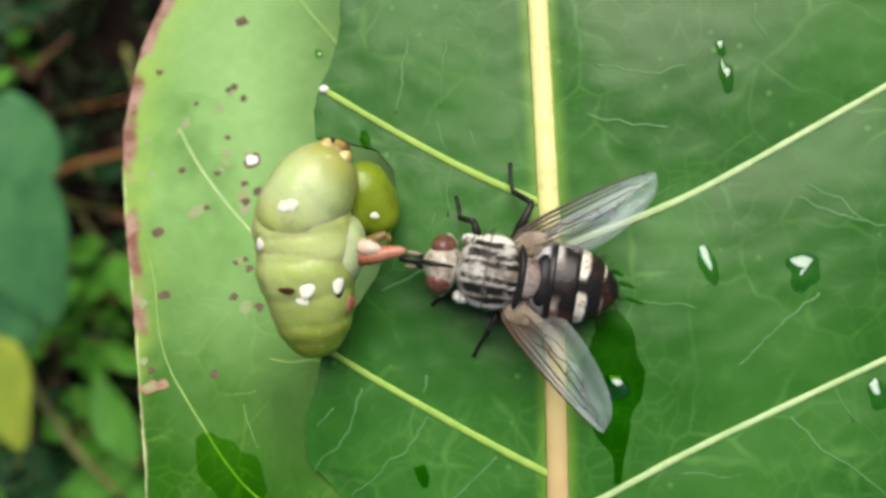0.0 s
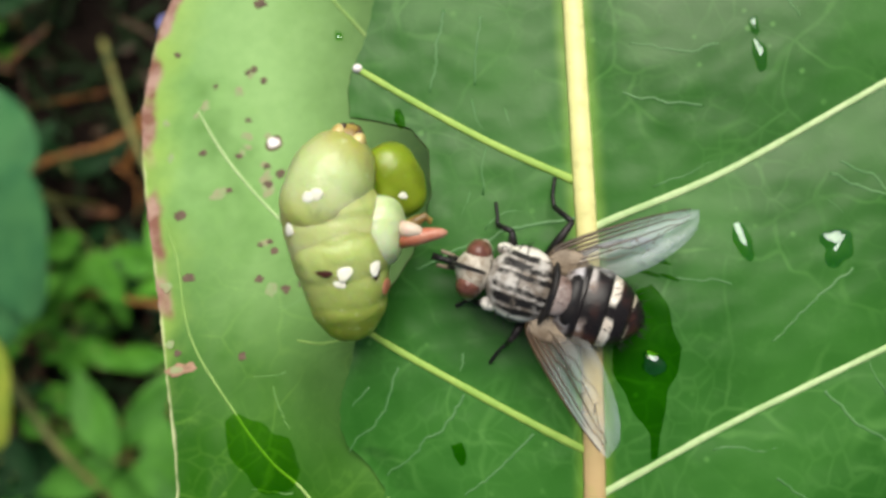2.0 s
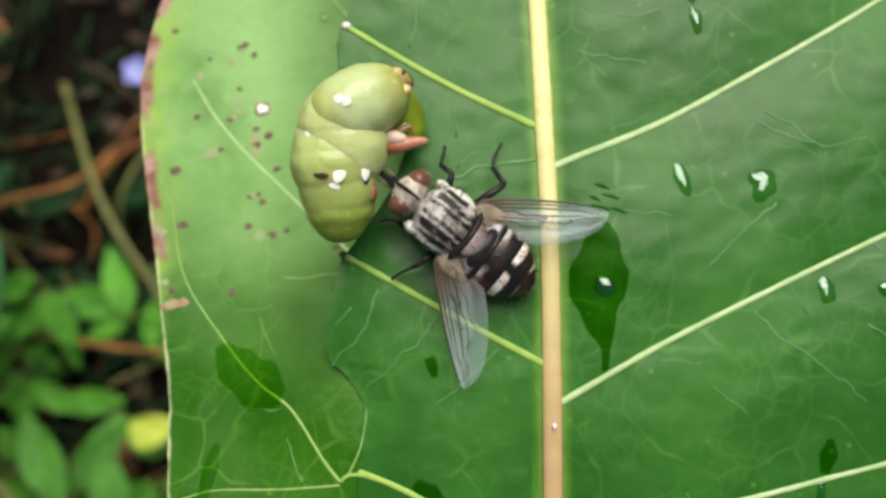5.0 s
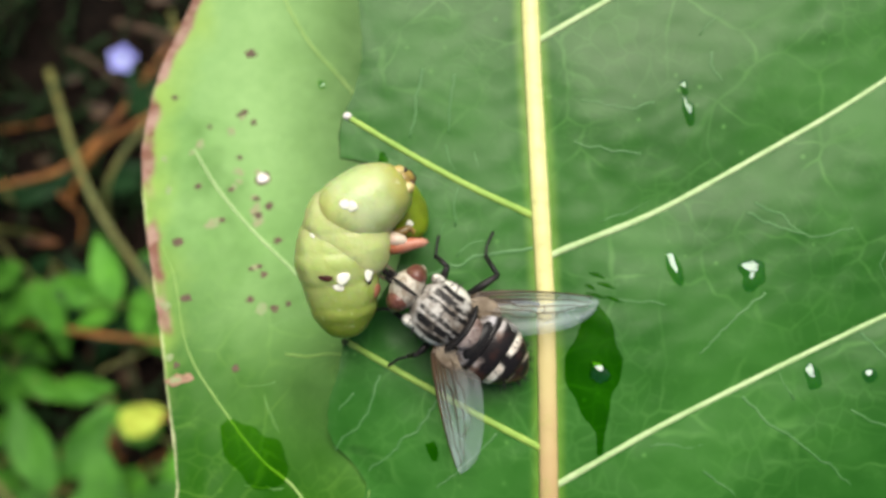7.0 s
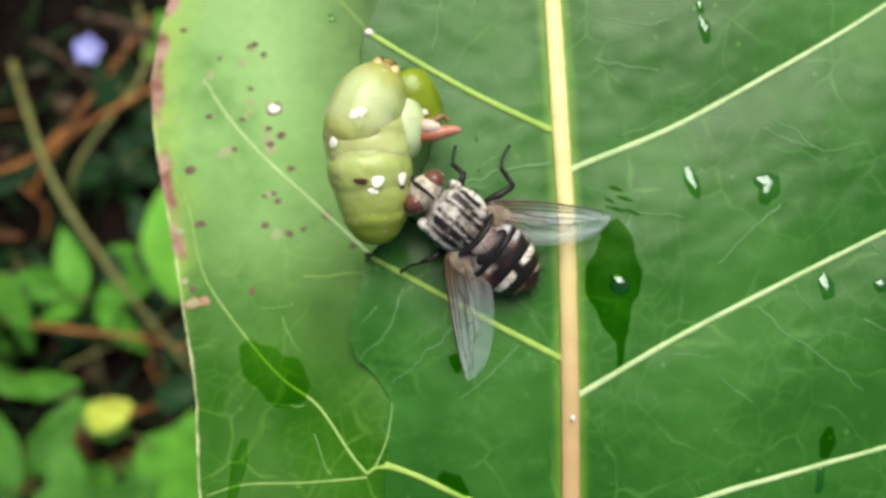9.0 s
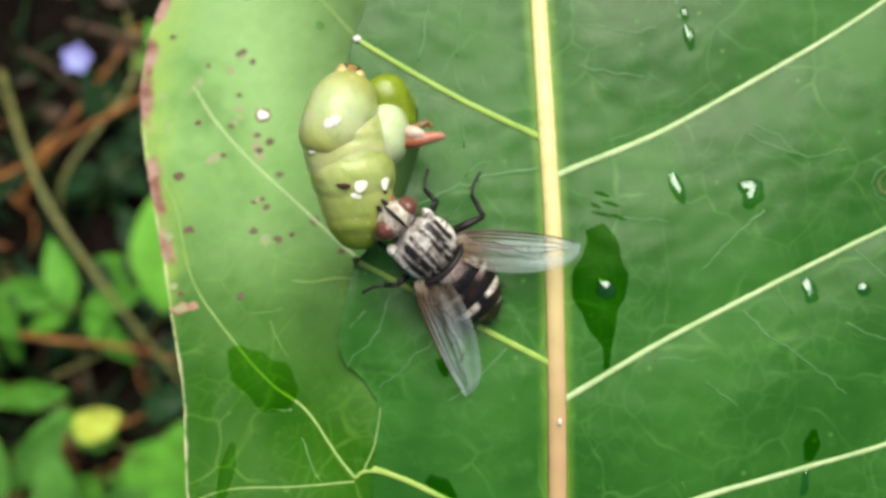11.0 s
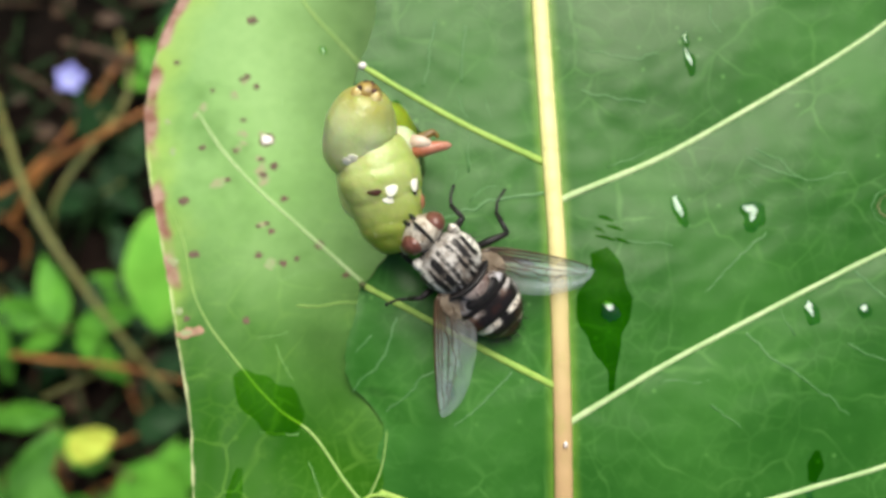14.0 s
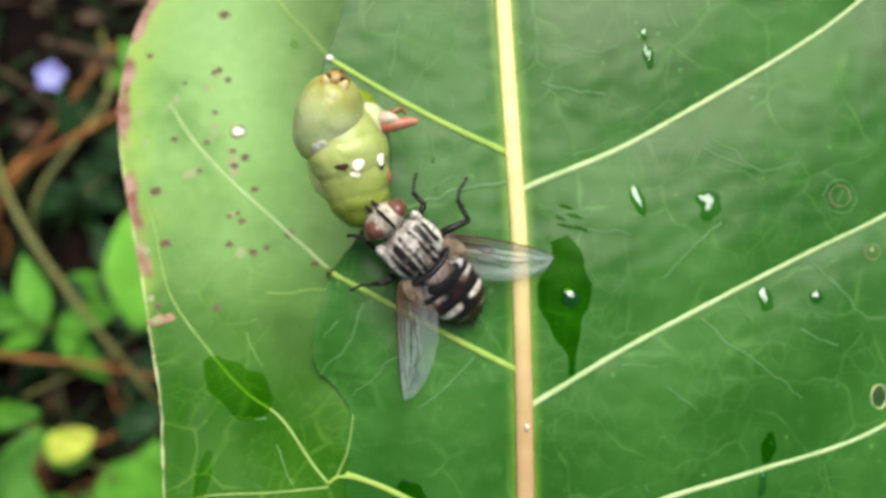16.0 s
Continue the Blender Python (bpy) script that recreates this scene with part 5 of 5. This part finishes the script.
# ---- what moves ----
# seconds: fly x, y, heading, height, nose up
FLY = [
    (0.0, 3.47, 6.25, 170.9, 0.08, 0),
    (0.5, 3.53, 6.60, 169.5, 0.08, 0),
    (1.0, 3.93, 5.15, 168.7, 0.08, 0),
    (1.5, 3.37, 4.64, 163.6, 0.08, 0),
    (2.0, 3.06, 4.57, 161.9, 0.08, 0),
    (2.5, 1.92, 3.20, 151.9, 0.08, 0),
    (3.0, 1.34, 3.74, 152.1, 0.19, 2),
    (3.5, 1.05, 3.46, 146.2, 0.30, 5),
    (4.0, 0.47, 3.53, 142.4, 0.35, 6),
    (6.5, 0.26, 4.86, 144.3, 0.60, 10),
    (7.0, 0.06, 4.22, 143.7, 0.60, 10),
    (7.5, 0.33, 4.02, 143.4, 0.60, 10),
    (8.0, 0.45, 2.90, 143.9, 0.60, 10),
    (8.5, -0.19, 4.38, 141.8, 0.60, 10),
    (9.0, -0.49, 4.40, 141.0, 0.60, 10),
    (11.5, -2.06, 3.15, 136.5, 1.25, 22),
    (12.0, -2.19, 3.15, 136.2, 1.25, 24),
    (12.5, -2.12, 3.15, 133.0, 1.25, 22),
    (13.0, -1.45, 2.80, 135.6, 1.05, 20),
    (13.5, -0.71, 3.87, 135.1, 1.10, 20),
    (14.0, -0.74, 3.88, 135.3, 1.10, 20),
    (14.5, -0.70, 3.88, 135.2, 1.10, 20),
    (15.0, -0.68, 3.91, 135.0, 1.10, 20),
    (15.5, -0.81, 3.89, 135.4, 1.10, 20),
    (16.0, -0.81, 3.92, 135.3, 1.10, 20),
]
# seconds: hump x, y, heading, tilt; middle x, y; front x, y; head x, y; legs x, y; hind x, y
CAT = [
    (0.0, -5.03, 9.73, 57, 0, -5.47, 6.53, -1.93, 9.78, -3.32, 11.66, -1.95, 7.10, -5.30, 4.50),
    (0.5, -3.78, 9.78, 31, 0, -5.30, 6.52, -0.90, 9.38, -1.39, 10.93, -1.80, 7.04, -5.21, 4.50),
    (1.0, -3.26, 9.72, 26, 0, -5.25, 6.62, -0.62, 9.27, -0.87, 10.68, -1.77, 7.07, -5.18, 4.55),
    (1.5, -3.30, 9.62, 17, 0, -5.50, 6.56, -0.73, 8.99, -0.97, 10.20, -1.89, 6.98, -5.31, 4.52),
    (2.0, -5.94, 9.24, 66, 0, -5.70, 6.29, -2.44, 9.67, -4.39, 11.65, -1.89, 6.89, -5.47, 4.25),
    (2.5, -5.17, 9.54, 67, 0, -5.10, 6.47, -1.88, 10.13, -3.79, 11.77, -1.37, 7.69, -5.14, 4.36),
    (3.0, -4.96, 9.88, 57, 0, -5.26, 6.69, -1.72, 10.26, -3.30, 11.79, -1.54, 7.93, -5.18, 4.59),
    (3.5, -4.06, 10.06, 33, 0, -5.35, 6.98, -1.01, 9.96, -1.88, 11.21, -1.54, 7.92, -5.23, 4.75),
    (4.0, -3.69, 9.97, 20, 0, -5.49, 7.19, -0.81, 9.72, -1.29, 10.67, -1.72, 7.98, -5.31, 4.86),
    (6.5, -4.21, 10.10, 41, 0, -5.40, 7.37, -1.19, 10.20, -2.06, 11.56, -1.71, 8.04, -5.26, 4.96),
    (7.0, -3.76, 9.97, 31, 0, -5.44, 7.18, -0.91, 9.84, -1.44, 11.09, -1.78, 7.79, -5.28, 4.86),
    (7.5, -3.61, 9.49, 21, 0, -5.36, 6.91, -1.02, 9.18, -1.42, 10.14, -2.02, 7.42, -5.24, 4.71),
    (8.0, -6.00, 9.60, 59, 0, -5.59, 6.97, -2.32, 10.36, -4.22, 11.89, -1.83, 8.03, -5.36, 4.73),
    (8.5, -5.34, 9.69, 64, 0, -4.95, 7.01, -2.17, 10.54, -3.94, 11.69, -1.81, 8.59, -5.00, 4.76),
    (9.0, -5.09, 10.12, 65, 0, -5.01, 7.37, -1.79, 11.07, -3.64, 12.32, -1.33, 9.01, -5.04, 4.95),
    (11.5, -6.01, 9.94, 78, 0, -5.27, 7.38, -2.65, 11.10, -5.08, 12.48, -1.63, 8.91, -5.36, 4.91),
    (12.0, -5.46, 10.30, 86, 0, -4.96, 7.23, -2.59, 11.33, -4.87, 13.04, -1.71, 8.82, -5.19, 4.83),
    (12.5, -4.72, 11.04, 74, 0, -4.85, 7.54, -2.01, 11.35, -3.79, 12.87, -1.64, 9.03, -5.13, 5.00),
    (13.0, -5.04, 10.53, 74, 27, -4.76, 7.46, -2.62, 11.00, -4.31, 12.83, -1.74, 9.57, -4.52, 6.36),
    (13.5, -4.70, 10.53, 67, 40, -4.38, 7.37, -2.49, 10.72, -3.82, 12.57, -1.66, 9.87, -4.30, 7.17),
    (14.0, -5.17, 10.67, 76, 40, -4.41, 7.39, -2.80, 10.96, -4.59, 13.00, -1.51, 9.91, -4.30, 7.19),
    (14.5, -5.04, 10.95, 80, 40, -4.17, 8.20, -2.79, 11.15, -4.70, 12.81, -1.39, 10.49, -4.30, 8.00),
    (15.0, -5.05, 10.85, 81, 40, -4.03, 8.19, -2.73, 11.25, -4.75, 12.79, -1.22, 10.71, -4.30, 7.99),
    (15.5, -4.90, 10.87, 76, 40, -4.09, 8.18, -2.59, 11.24, -4.42, 12.74, -1.27, 10.75, -4.30, 7.98),
    (16.0, -4.97, 10.84, 76, 40, -4.14, 8.20, -2.65, 11.22, -4.51, 12.70, -1.29, 10.75, -4.30, 8.00),
]


def at(x, y, z, rx=0, ry=0, rz=0):
    return pose(x * MM, y * MM, z * MM, rx, ry, rz)


def motions():
    walk(fly, [(t, pose(x * MM, y * MM, LEAF_Z + h * MM, 0, -p, a)) for t, x, y, a, h, p in FLY])
    up = lambda t: max(0.0, min(1.0, (t - 9.0) / 2.3)) * max(0.0, min(1.0, (13.3 - t) / 0.6))
    for wing, side in zip(WINGS, (1, -1)):
        out = 138 if side > 0 else 145
        walk(wing, [(t, at(-0.75, side * 1.62, 2.45, side * (8 + 24 * up(t)), 4 - 6 * up(t), side * (out + (20 if side > 0 else -4) * up(t)))) for t in (0, 2, 4, 9.0, 10.2, 11.3, 12.0, 12.7, 13.3, 16)])
    for ob, rows in ((seg_c, [(r[0], at(r[1] - 0.15, r[2] + 0.1, 3.85, 0, -r[4] * 0.95, r[3])) for r in CAT]),
                     (seg_b, [(r[0], at((r[5] + r[13]) / 2 + r[4] * 0.008, (r[6] + r[14]) / 2 + 0.15, 2.95, 0, -10, 90 + (6 + r[4] * 0.2))) for r in CAT]),
                     (seg_d, [(r[0], at(r[7] - 0.75 - 0.035 * max(0, 40 - r[3]), r[8] + 0.05, 2.1, 0, 14, -62)) for r in CAT]),
                     (chead, [(r[0], at(r[1] - 0.15, r[2] + 0.1, 3.85, 0, -r[4] * 0.95, r[3]) @ at(2.35, 0, 0.0)) for r in CAT]),
                     (seg_bc, [(r[0], at(r[5] * 0.55 + r[1] * 0.45 - 0.2 + r[4] * 0.016, r[6] * 0.55 + r[2] * 0.45 - r[4] * 0.012, 3.45 - r[4] * 0.02, 0, -8, 97 - r[4] * 0.2)) for r in CAT]),
                     (seg_e, [(r[0], at(r[11] - 2.0 + r[4] * 0.006, r[12] + 0.3 - r[4] * 0.014, 3.0 - r[4] * 0.012, 0, 0, 82)) for r in CAT])):
        walk(ob, rows)
    for lg, turn in zip(legs_red, (6, 14, -4)):
        walk(lg, [(r[0], at(r[11], r[12], 3.4, 0, 0, turn)) for r in CAT])


motions()
